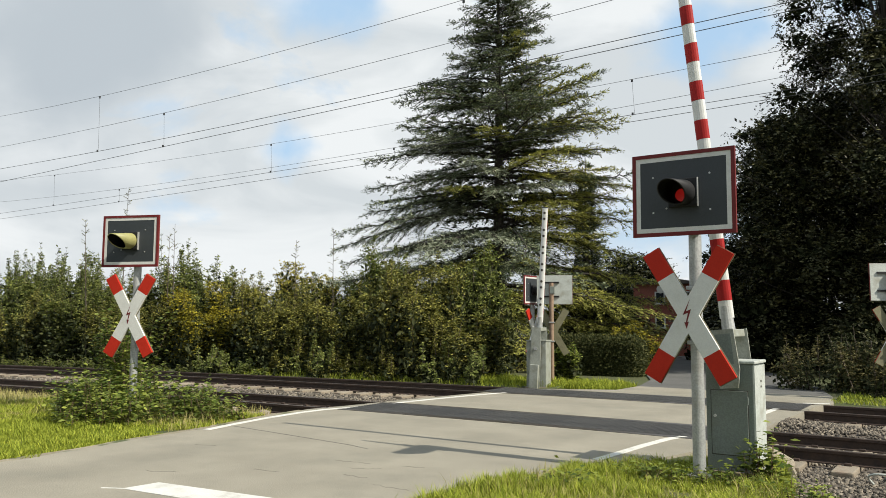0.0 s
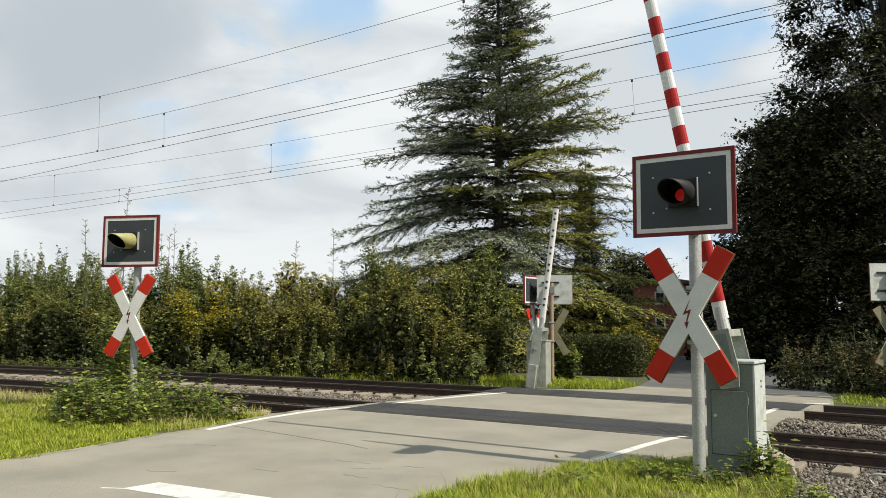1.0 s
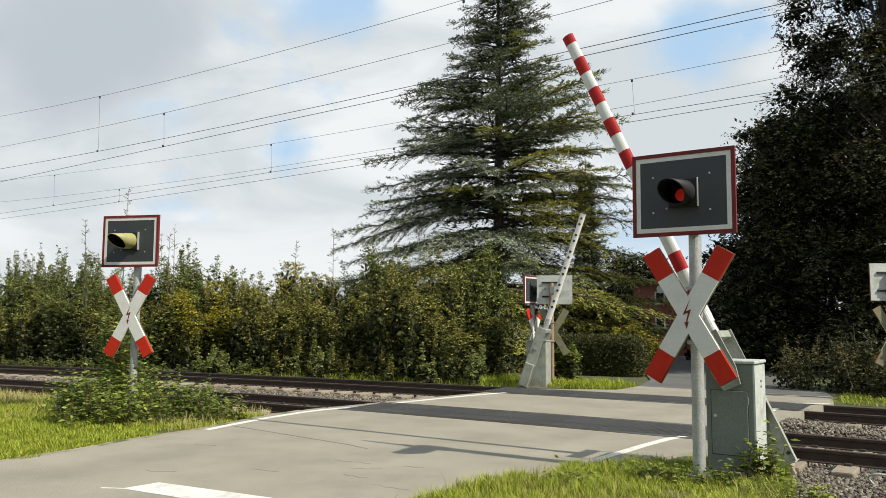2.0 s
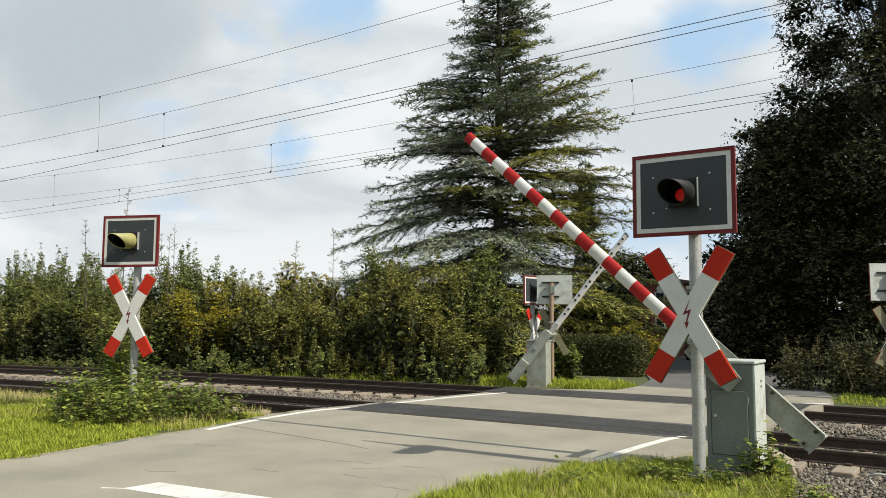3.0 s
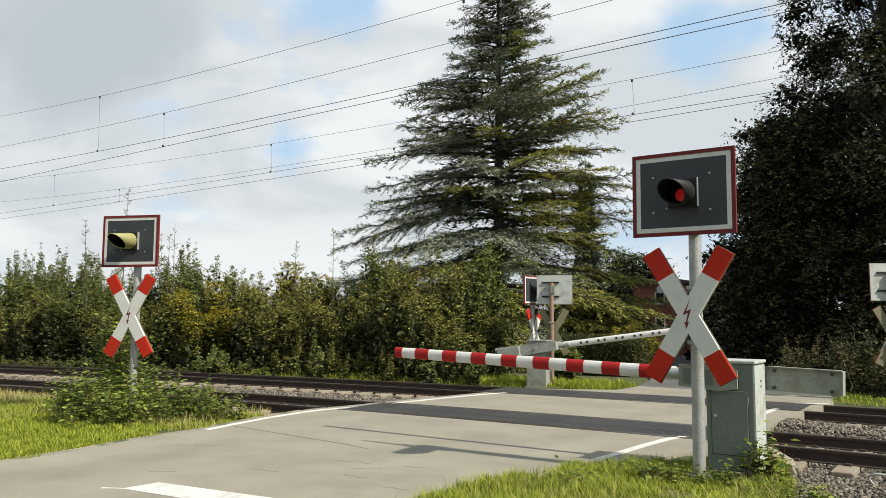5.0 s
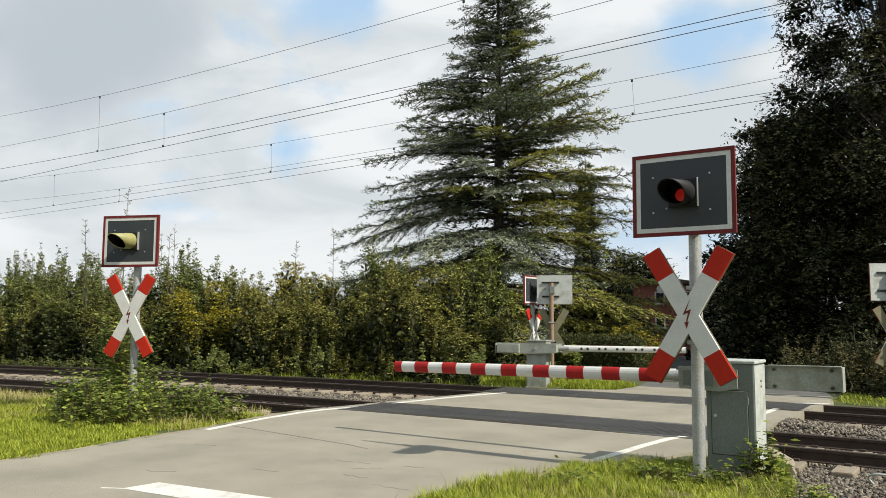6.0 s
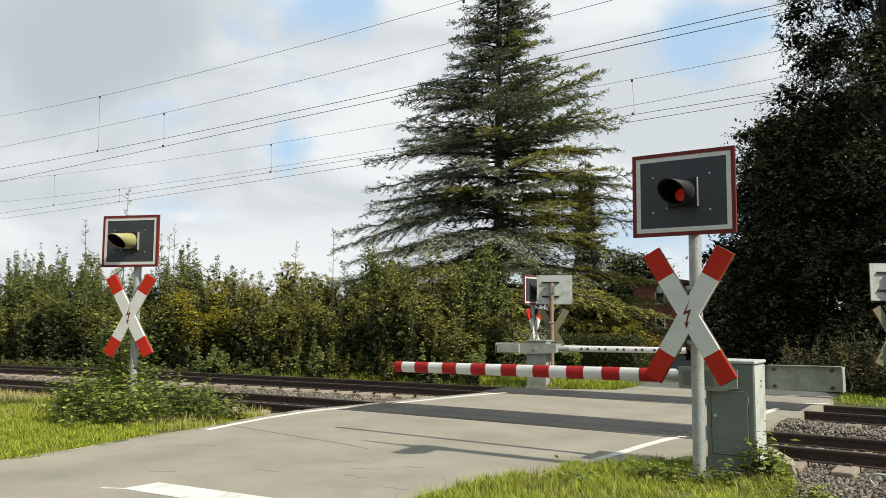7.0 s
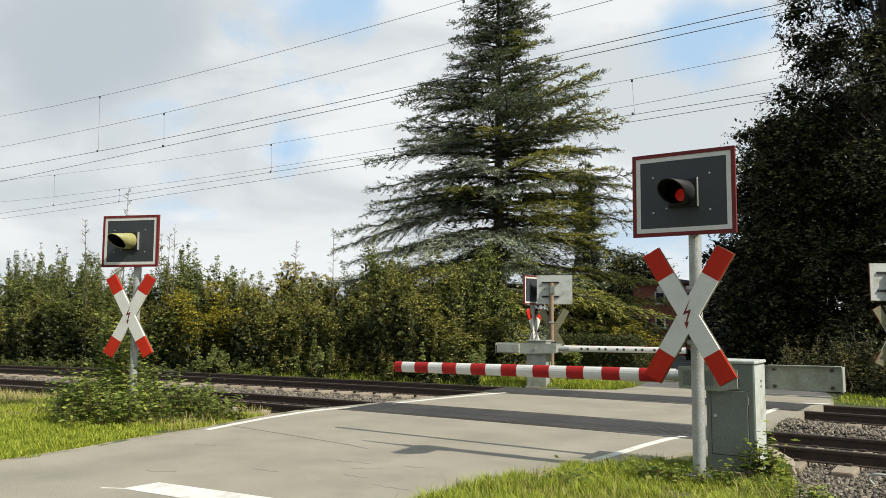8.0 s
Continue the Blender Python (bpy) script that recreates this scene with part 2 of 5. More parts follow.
# leaf colour kept low so that it carries part of the wood's shade
M_LEAF_TREE = material("shaded_wood_edge_leaves", (0.011, 0.015, 0.007), (0.14, 0.135, 0.055), 0.3, 0.5, island=True, trans=0.06, mixfine=0, spec=0.25, coords="World")
# near-black on purpose: the shade deep in the crowns, put into colour
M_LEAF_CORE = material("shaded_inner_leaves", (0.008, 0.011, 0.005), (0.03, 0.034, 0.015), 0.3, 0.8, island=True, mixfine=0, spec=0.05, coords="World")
M_LEAF_DRY = material("dry_bramble_leaves", (0.03, 0.03, 0.012), (0.24, 0.215, 0.085), 0.3, 0.6, island=True, trans=0.08, mixfine=0, spec=0.12, coords="World")
M_LEAF_WEED = material("fresh_weed_leaves", (0.045, 0.08, 0.014), (0.33, 0.37, 0.075), 0.8, 0.5, island=True, trans=0.3, mixfine=0, spec=0.12, coords="World")
M_LEAF_HERB = material("pale_herb_leaves", (0.13, 0.17, 0.05), (0.42, 0.45, 0.14), 0.8, 0.5, island=True, trans=0.3, mixfine=0, spec=0.12, coords="World")
M_GRASS = material("grass_blades", (0.15, 0.2, 0.02), (0.46, 0.485, 0.065), 0.7, 0.6, island=True, trans=0.2, mixfine=0, spec=0.12, coords="World")
M_GRASS_DRY = material("dry_grass_blades", (0.28, 0.27, 0.08), (0.45, 0.38, 0.16), 0.7, 0.6, island=True, trans=0.2, mixfine=0, spec=0.12, coords="World")
M_STRAW = material("brown_stems", (0.15, 0.1, 0.05), (0.1, 0.07, 0.04), 4, 0.9)


# ---- mesh helpers ----
def finish(bm, smooth=False):
    me = bpy.data.meshes.new("mesh")
    bmesh.ops.recalc_face_normals(bm, faces=bm.faces)
    bm.to_mesh(me)
    bm.free()
    if smooth:
        me.polygons.foreach_set("use_smooth", [True] * len(me.polygons))
    return me


def part(name, bm, mat, parent=None, label="", m=None, smooth=False):
    """Links a bmesh, or a mesh, as one object, under a thing or a part if given."""
    me = bm if isinstance(bm, bpy.types.Mesh) else finish(bm, smooth)
    if not me.materials:
        me.materials.append(mat)
    ob = new(name, me)
    ob.parent = parent
    if m is not None:
        ob.matrix_basis = m
    return tagged(ob, label)


def thing(name, m, label, category, group="", kind=""):
    ob = new(name)
    ob.empty_display_size = 0.2
    ob.matrix_basis = m
    return tagged(ob, label, category, group, kind)


def box(bm, x0, x1, y0, y1, z0, z1, bevel=0.0):
    g = bmesh.ops.create_cube(bm, size=1)["verts"]
    for v in g:
        v.co = Vector(((x0 + x1) / 2 + v.co.x * (x1 - x0), (y0 + y1) / 2 + v.co.y * (y1 - y0), (z0 + z1) / 2 + v.co.z * (z1 - z0)))
    if bevel:
        es = list({e for v in g for e in v.link_edges})
        bmesh.ops.bevel(bm, geom=es, offset=bevel, segments=2, affect="EDGES", profile=0.6)
    return bm


def boxed(*a, bevel=0.0):
    return box(bmesh.new(), *a, bevel=bevel)


def rod(bm, a, b, r, r2=None, n=10, flat=1.0):
    """A round or oval bar from a to b."""
    a, b = Vector(a), Vector(b)
    d = b - a
    q = d.to_track_quat("Z", "Y").to_matrix().to_4x4()
    m = Matrix.Translation((a + b) / 2) @ q @ Matrix.Diagonal((flat, 1, 1, 1))
    bmesh.ops.create_cone(bm, cap_ends=True, segments=n, radius1=r, radius2=r if r2 is None else r2, depth=d.length, matrix=m)
    return bm


def prism(bm, pts, y0, y1):
    """An outline in x and z, carried from y0 to y1."""
    f = [bm.verts.new((x, y0, z)) for x, z in pts]
    g = [bm.verts.new((x, y1, z)) for x, z in pts]
    bm.faces.new(f)
    bm.faces.new(g[::-1])
    n = len(pts)
    for i in range(n):
        bm.faces.new((f[i], g[i], g[(i + 1) % n], f[(i + 1) % n]))
    return bm


def slab(bm, pts, z0, z1):
    f = [bm.verts.new((x, y, z1)) for x, y in pts]
    g = [bm.verts.new((x, y, z0)) for x, y in pts]
    bm.faces.new(f)
    bm.faces.new(g[::-1])
    n = len(pts)
    for i in range(n):
        bm.faces.new((f[i], g[i], g[(i + 1) % n], f[(i + 1) % n]))
    return bm


def ribbon(bm, pts, width, z0, z1):
    """A low band along a polyline on the ground."""
    pts = [Vector((x, y)) for x, y in pts]
    left, right = [], []
    for i, q in enumerate(pts):
        d = (pts[min(i + 1, len(pts) - 1)] - pts[max(i - 1, 0)]).normalized()
        n = Vector((-d.y, d.x)) * width / 2
        left.append(q + n)
        right.append(q - n)
    for i in range(len(pts) - 1):
        slab(bm, [left[i], left[i + 1], right[i + 1], right[i]], z0, z1)
    return bm


def raw_mesh(verts, faces, mat, smooth=False):
    me = bpy.data.meshes.new("mesh")
    verts = np.asarray(verts, np.float32).reshape(-1, 3)
    faces = np.asarray(faces, np.int32)
    n, k = faces.shape
    me.vertices.add(len(verts))
    me.vertices.foreach_set("co", verts.ravel())
    me.loops.add(n * k)
    me.loops.foreach_set("vertex_index", faces.ravel())
    me.polygons.add(n)
    me.polygons.foreach_set("loop_start", np.arange(0, n * k, k, dtype=np.int32))
    me.update(calc_edges=True)
    me.materials.append(mat)
    return me


def unit(v):
    return v / np.maximum(np.linalg.norm(v, axis=1, keepdims=True), 1e-9)


def leaves(P, D, N, L, W, mat, fold=0.25):
    """Leaf blades: base points P, ways D, face normals N, lengths L, widths W."""
    D = unit(D)
    S = unit(np.cross(D, N))
    U = np.cross(S, D)
    L, W = np.reshape(L, (-1, 1)) * np.ones((len(P), 1)), np.reshape(W, (-1, 1)) * np.ones((len(P), 1))
    a = P
    b = P + D * L * 0.45 + S * W * 0.5 + U * W * fold
    c = P + D * L
    d = P + D * L * 0.45 - S * W * 0.5 + U * W * fold
    V = np.stack([a, b, c, d], 1)
    i = np.arange(len(P))[:, None] * 4
    F = np.concatenate([np.hstack([i, i + 1, i + 2]), np.hstack([i, i + 2, i + 3])])
    return raw_mesh(V, F, mat)


def tubes(segs, mat, n=5):
    """Tapered limbs: rows of a, b, radius at a, radius at b."""
    V, F = [], []
    for a, b, ra, rb in segs:
        a, b = np.asarray(a, float), np.asarray(b, float)
        d = (b - a) / max(np.linalg.norm(b - a), 1e-6)
        u = np.cross(d, (0.3, 0.9, 0.2))
        u /= np.linalg.norm(u)
        w = np.cross(d, u)
        k = len(V)
        for q, r in ((a, ra), (b, rb)):
            for j in range(n):
                t = 2 * math.pi * j / n
                V.append(q + (u * math.cos(t) + w * math.sin(t)) * r)
        for j in range(n):
            F.append((k + j, k + (j + 1) % n, k + n + (j + 1) % n, k + n + j))
    return raw_mesh(V, F, mat)


def wire_tube(pts, r, mat, n=6):
    """One unbroken round wire through points in the xz plane."""
    pts = np.asarray(pts, float)
    V, F = [], []
    for i, q in enumerate(pts):
        d = pts[min(i + 1, len(pts) - 1)] - pts[max(i - 1, 0)]
        d = d / np.linalg.norm(d)
        w = np.cross(d, (0, 1, 0))
        for j in range(n):
            t = 2 * math.pi * j / n
            V.append(q + (np.array((0, 1, 0)) * math.cos(t) + w * math.sin(t)) * r)
        if i:
            k = (i - 1) * n
            F += [(k + j, k + (j + 1) % n, k + n + (j + 1) % n, k + n + j) for j in range(n)]
    return raw_mesh(V, F, mat)


def arch(x, y0):
    """The line of the slightly curved tracks."""
    k = -0.0088 / 2
    if x < -26:
        return y0 + k * 26 ** 2 + 2 * k * -26 * (x + 26)
    return y0 + k * min(x, 0) ** 2


NEAR_TRACK, FAR_TRACK, HALF_GAUGE = 12.05, 16.81, 0.69
# ---- ground, road, tracks ----
def ground_height(x, y):
    a = arch(x, 0.0)
    u = y - a
    near = 10.0 - 2.9 * min(max((x + 2.25) / 0.6, 0), 1)
    t0 = min(max((u - near) / 0.8, 0), 1)
    t1 = min(max((18.4 - u) / 0.8, 0), 1)
    t = min(t0, t1)
    t = t * t * (3 - 2 * t)
    return -0.035 - 0.33 * t + 0.012 * noise.noise((x * 0.7, y * 0.7, 0))


def build_ground():
    xs = [-900, -400, -180, -90, -60] + list(np.arange(-45, 14, 0.8)) + [20, 40, 90, 250, 900]
    ys = [-900, -300, -90, -40, -18, -8] + list(np.arange(-2, 34, 0.5)) + [40, 60, 100, 250, 900]
    bm = bmesh.new()
    rows = [[bm.verts.new((x, y, ground_height(x, y))) for x in xs] for y in ys]
    for j in range(len(ys) - 1):
        for i in range(len(xs) - 1):
            bm.faces.new((rows[j][i], rows[j][i + 1], rows[j + 1][i + 1], rows[j + 1][i]))
    tagged(part("ground", bm, M_SOIL, smooth=True), "soil and turf ground beside the railway", "ground", kind="structure")


build_ground()

ROAD_LEFT = [(-9.3, -30), (-9.35, 0), (-9.6, 4.4), (-9.7, 5.4), (-9.95, 6.4), (-10.1, 7.6), (-10.55, 9.25), (-10.75, 10.5), (-10.6, 11.4),
             (-10.4, 13.4), (-10.15, 15.0), (-9.85, 17.05), (-7.9, 18.2), (-7.9, 19.6), (-8.5, 22), (-9.6, 24.4), (-12.5, 31), (-17, 42), (-24, 60)]
ROAD_RIGHT = [(-3.0, -30), (-4.6, 0), (-4.65, 4.4), (-4.62, 5.4), (-4.55, 6.4), (-4.3, 7.6), (-3.55, 9.25), (-3.3, 10.5), (-3.2, 11.4),
              (-3.2, 13.4), (-3.2, 15.0), (-3.2, 17.05), (-3.0, 17.9), (-3.3, 19.6), (-4.0, 22), (-5.0, 24.4), (-8.0, 31), (-12.5, 42), (-19.5, 60)]


def build_road():
    bm = bmesh.new()
    lane = bmesh.new()
    for i in range(len(ROAD_LEFT) - 1):
        slab(lane if i >= 13 else bm, [ROAD_LEFT[i], ROAD_RIGHT[i], ROAD_RIGHT[i + 1], ROAD_LEFT[i + 1]], -0.45, 0.0)
    bmesh.ops.remove_doubles(bm, verts=bm.verts, dist=0.001)
    bmesh.ops.remove_doubles(lane, verts=lane.verts, dist=0.001)
    tagged(part("lane", lane, M_ASPHALT_FAR), "dark asphalt lane beyond the crossing with shade in its colour", "road", kind="structure")
    road = tagged(part("road", bm, M_ASPHALT), "worn grey asphalt road over the railway tracks", "road", kind="structure")
    line_l = [(-9.92, 7.55), (-10.1, 8.2), (-10.3, 9.0), (-10.45, 10.0), (-10.45, 10.6), (-10.28, 11.3), (-10.15, 12.4), (-10.05, 13.4),
              (-9.93, 14.3), (-9.78, 15.1), (-9.62, 16.1), (-9.47, 17.0), (-9.2, 17.2)]
    line_r = [(-4.1, 8.8), (-4.08, 9.4), (-4.06, 10.2), (-4.01, 10.95), (-3.88, 11.55), (-3.78, 12.4)]
    line_r2 = [(-3.72, 14.7), (-3.72, 15.6), (-3.72, 16.6), (-3.7, 17.3), (-3.45, 17.65), (-3.05, 17.8)]
    for pts in (line_l, line_r, line_r2):
        tagged(part("edge_line", ribbon(bmesh.new(), pts, 0.12, -0.02, 0.005), M_LINE, road), "white painted edge line")
    st = slab(bmesh.new(), [(-7.12, 4.45), (-7.09, 4.84), (-4.75, 5.2), (-4.75, 4.74)], -0.02, 0.005)
    part("stop_line", st, M_LINE, road, "white painted stop line")
    part("stop_line", ribbon(bmesh.new(), [(-7.32, 4.35), (-7.2, 4.42), (-7.1, 4.47)], 0.03, -0.02, 0.004), M_LINE, road, "worn end of the stop line")
    part("tar_seam", ribbon(bmesh.new(), [(-10.6, 8.15), (-9.0, 8.0), (-7.2, 7.82), (-6.8, 7.72)], 0.014, -0.02, 0.003), M_CRACK, road,
         "thin dark tar seam")
    rnd = random.Random(4)
    for (x, y), n in (((-6.6, 6.9), 9), ((-5.7, 7.05), 6), ((-7.8, 5.15), 7), ((-5.9, 6.3), 8), ((-6.9, 5.9), 6), ((-6.1, 6.62), 5), ((-5.3, 6.1), 7), ((-8.9, 6.6), 6)):
        pts = [(x, y)]
        for _ in range(2 * n):
            x += rnd.uniform(0.005, 0.05)
            y += rnd.uniform(-0.02, 0.032)
            pts.append((x, y))
        part("crack", ribbon(bmesh.new(), pts, rnd.uniform(0.003, 0.006), -0.02, 0.002), M_HAIRLINE, road)
    for edge, sg in ((ROAD_LEFT[:8], -1), (ROAD_RIGHT[1:7], 1)):
        bm = bmesh.new()
        fine_pts = []
        for (x0, y0), (x1, y1) in zip(edge, edge[1:]):
            k = max(1, int((y1 - y0) / 0.25))
            fine_pts += [(x0 + (x1 - x0) * i / k, y0 + (y1 - y0) * i / k) for i in range(k)]
        inn = [bm.verts.new((x - sg * (0.10 + 0.10 * noise.noise((x, y * 2.2, 1.0))), y, -0.003)) for x, y in fine_pts]
        out = [bm.verts.new((x + sg * (0.22 + 0.12 * noise.noise((x, y * 1.7, 7.0))), y, -0.03)) for x, y in fine_pts]
        rim = [bm.verts.new((x + sg * (0.06 + 0.03 * noise.noise((x, y * 2.0, 4.0))), y, 0.006)) for x, y in fine_pts]
        for i in range(len(inn) - 1):
            bm.faces.new((inn[i], inn[i + 1], rim[i + 1], rim[i]))
            bm.faces.new((rim[i], rim[i + 1], out[i + 1], out[i]))
        part("verge_soil", bm, M_DIRT, road, "trodden soil along the road edge")
    return road


def rail_profile():
    return [(-0.065, -0.172), (0.065, -0.172), (0.065, -0.158), (0.012, -0.14), (0.010, -0.05), (0.034, -0.04), (0.034, -0.004), (0.026, 0.004),
            (-0.026, 0.004), (-0.034, -0.004), (-0.034, -0.04), (-0.010, -0.05), (-0.012, -0.14), (-0.065, -0.158)]


def build_track(name, y0, label):
    track = thing(name, pose(0, 0, 0), label, "track", kind="structure")
    xs = np.concatenate([np.arange(-90, -30, 5.0), np.arange(-30, 1, 1.0), np.arange(1, 41, 8.0)])
    prof = rail_profile()
    for side in (-1, 1):
        bm = bmesh.new()
        rings = []
        for x in xs:
            yc = arch(x, y0)
            s = (arch(x + 0.1, y0) - arch(x - 0.1, y0)) / 0.2
            n = Vector((-s, 1)).normalized()
            rings.append([bm.verts.new((x + n.x * (side * HALF_GAUGE + u), yc + n.y * (side * HALF_GAUGE + u), w)) for u, w in prof])
        for a, b in zip(rings, rings[1:]):
            for i in range(len(prof)):
                f = bm.faces.new((a[i], a[(i + 1) % len(prof)], b[(i + 1) % len(prof)], b[i]))
                f.material_index = 1 if i == 7 else 0
        ob = part("rail", bm, M_RAIL, track, "rusty steel rail with a worn bright head")
        ob.data.materials.append(M_RAILTOP)
    sl = finish(boxed(-0.13, 0.13, -1.3, 1.3, -0.36, -0.165, bevel=0.02))
    clip = finish(boxed(-0.045, 0.045, -0.03, 0.03, -0.17, -0.13, bevel=0.012))
    sl.materials.append(M_SLEEPER)
    clip.materials.append(M_RAIL)
    for x in np.arange(-34, 3.1, 0.62):
        if -10.7 < x < -3.2:
            continue
        turn = math.degrees(math.atan((arch(x + 0.1, y0) - arch(x - 0.1, y0)) / 0.2))
        s = part("sleeper", sl, None, track, m=pose(x, arch(x, y0), 0, 0, 0, turn))
        if x > -22:
            for u in (-HALF_GAUGE - 0.1, -HALF_GAUGE + 0.1, HALF_GAUGE - 0.1, HALF_GAUGE + 0.1):
                part("rail_clip", clip, None, s, m=pose(0, u, 0))
    return track


def build_panels(road, y0):
    """Ribbed rubber panels between the rails."""
    x0, x1, n = -10.3, -3.3, 10
    w = (x1 - x0) / n
    bm = boxed(0.0015, w - 0.0015, -HALF_GAUGE + 0.075, HALF_GAUGE - 0.075, -0.1, 0.006)
    for i in range(14):
        y = -0.58 + i * 0.088
        box(bm, 0.004, w - 0.004, y, y + 0.045, 0.0, 0.012)
    me = finish(bm)
    me.materials.append(M_PANEL)
    for s in (-1, 1):
        pts = [(x, arch(x, y0) + s * (HALF_GAUGE - 0.056)) for x in np.linspace(x0, x1, 12)]
        part("flangeway", ribbon(bmesh.new(), pts, 0.055, -0.02, 0.004), M_HOLE, road, "dark flangeway groove")
        pts = [(x, arch(x, y0) + s * (HALF_GAUGE + 0.06)) for x in np.linspace(x0, x1, 12)]
        part("rail_joint", ribbon(bmesh.new(), pts, 0.085, -0.02, 0.005), M_HOLE, road, "dark joint beside the rail")
    for i in range(n):
        x = x0 + i * w
        xc = x + w / 2
        turn = math.degrees(math.atan((arch(xc + 0.1, 0) - arch(xc - 0.1, 0)) / 0.2))
        part("crossing_panel", me, None, road, "dark ribbed rubber crossing panel", m=pose(x, arch(x, y0), 0, 0, 0, turn))


def build_ballast():
    bm = bmesh.new()
    xs, us = np.arange(-44, 14, 0.7), np.arange(7.25, 18.6, 0.3)
    rows = []
    for x in xs:
        row = []
        for u in us:
            mid = min(1, max(0, 1.5 * (1 - abs(u - 14.2) / 1.15)))
            z = -0.245 + 0.13 * mid * (0.6 + 0.6 * noise.noise((x * 0.5, u * 0.5, 3.0))) + 0.02 * noise.noise((x * 2, u * 2, 0))
            if x > -3.7 and x < -0.5:
                z += 0.2 * mid * (1 - (x + 3.7) / 3.2)
            if u < 10.7 and x < -2.3:
                z = -0.2 - 0.35 * (10.7 - u)
            if u > 18.1:
                z = -0.2 - 0.35 * (u - 18.1)
            if -10.5 < x < -3.3:
                z -= 0.25
            row.append(bm.verts.new((x, u + arch(x, 0.0), z)))
        rows.append(row)
    for a, b in zip(rows, rows[1:]):
        for i in range(len(us) - 1):
            bm.faces.new((a[i], b[i], b[i + 1], a[i + 1]))
    tagged(part("ballast_bed", bm, M_BALLAST, smooth=True), "brown grey track ballast under the rails", "ballast", kind="structure")
    rng = np.random.default_rng(3)
    n = 34000
    x = np.where(rng.random(n) < 0.55, rng.uniform(-3.15, 1.5, n), rng.uniform(-30, -10.7, n))
    u = np.where((x > -2.2) & (rng.random(n) < 0.45), rng.uniform(7.4, 11.2, n), rng.uniform(10.35, 18.4, n))
    mid = np.clip(1.5 * (1 - np.abs(u - 14.2) / 1.15), 0, 1)
    z = -0.245 + 0.085 * mid + np.where((x > -3.7) & (x < -0.5), 0.2 * mid * (1 - (x + 3.7) / 3.2), 0)
    z = np.where((u < 10.7) & (x < -2.3), -0.2 - 0.35 * (10.7 - u), z)
    keep = np.ones(n, bool)
    for y0 in (NEAR_TRACK, FAR_TRACK):
        for s in (-1, 1):
            keep &= np.abs(u - y0 - s * HALF_GAUGE) > 0.11
    for y0 in (NEAR_TRACK, FAR_TRACK):
        on = np.abs((x + 34 + 0.31) % 0.62 - 0.31) < 0.125
        keep &= ~(on & (np.abs(u - y0) < 1.28))
    x, u, z = x[keep], u[keep], z[keep] + 0.01
    n = len(x)
    y = u + np.array([arch(v, 0.0) for v in x])
    base = np.array([(-1, -0.8, -0.6), (1, -0.7, -0.6), (0.8, 0.8, -0.6), (-0.9, 0.7, -0.6), (-0.6, -0.6, 0.6), (0.7, -0.4, 0.7), (0.4, 0.6, 0.5), (-0.5, 0.5, 0.7)])
    quad = np.array([(0, 3, 2, 1), (4, 5, 6, 7), (0, 1, 5, 4), (1, 2, 6, 5), (2, 3, 7, 6), (3, 0, 4, 7)])
    V = base[None] * rng.uniform(0.75, 1.2, (n, 8, 1)) + rng.normal(0, 0.2, (n, 8, 3))
    a = rng.uniform(0, 6.28, n)
    ca, sa = np.cos(a)[:, None], np.sin(a)[:, None]
    V[..., 0], V[..., 1] = V[..., 0] * ca - V[..., 1] * sa, V[..., 0] * sa + V[..., 1] * ca
    V *= (rng.uniform(0.014, 0.03, n) * np.where(x < -12, 1.6, 1))[:, None, None]
    V += np.stack([x, y, z], 1)[:, None]
    F = (quad[None] + 8 * np.arange(n)[:, None, None]).reshape(-1, 4)
    tagged(part("ballast_stones", raw_mesh(V, F, M_STONE), None), "loose brown grey ballast stones", "ballast", kind="stuff")


road = build_road()
build_track("track_1", NEAR_TRACK, "near railway track with rusty rails on concrete sleepers")
build_track("track_2", FAR_TRACK, "far railway track with rusty rails on concrete sleepers")
build_ballast()


# ---- signs ----
def cross_outline(hw, hl, ang):
    """The outline of two crossed boards, each hl long from the middle and hw half wide."""
    c, s = math.cos(ang), math.sin(ang)
    d1, d2 = (s, c), (-s, c)                     # ways of the boards
    n1, n2 = (c, -s), (c, s)
    v = hw / s                                   # inner notch above the middle
    h = hw / c                                   # inner notch beside it

    def at(d, n, l, w):
        return (d[0] * l + n[0] * w, d[1] * l + n[1] * w)
    return [(0, v), at(d1, n1, hl, -hw), at(d1, n1, hl, hw), (h, 0), at(d2, n2, -hl, hw), at(d2, n2, -hl, -hw), (0, -v),
            at(d1, n1, -hl, hw), at(d1, n1, -hl, -hw), (-h, 0), at(d2, n2, hl, -hw), at(d2, n2, hl, hw)]


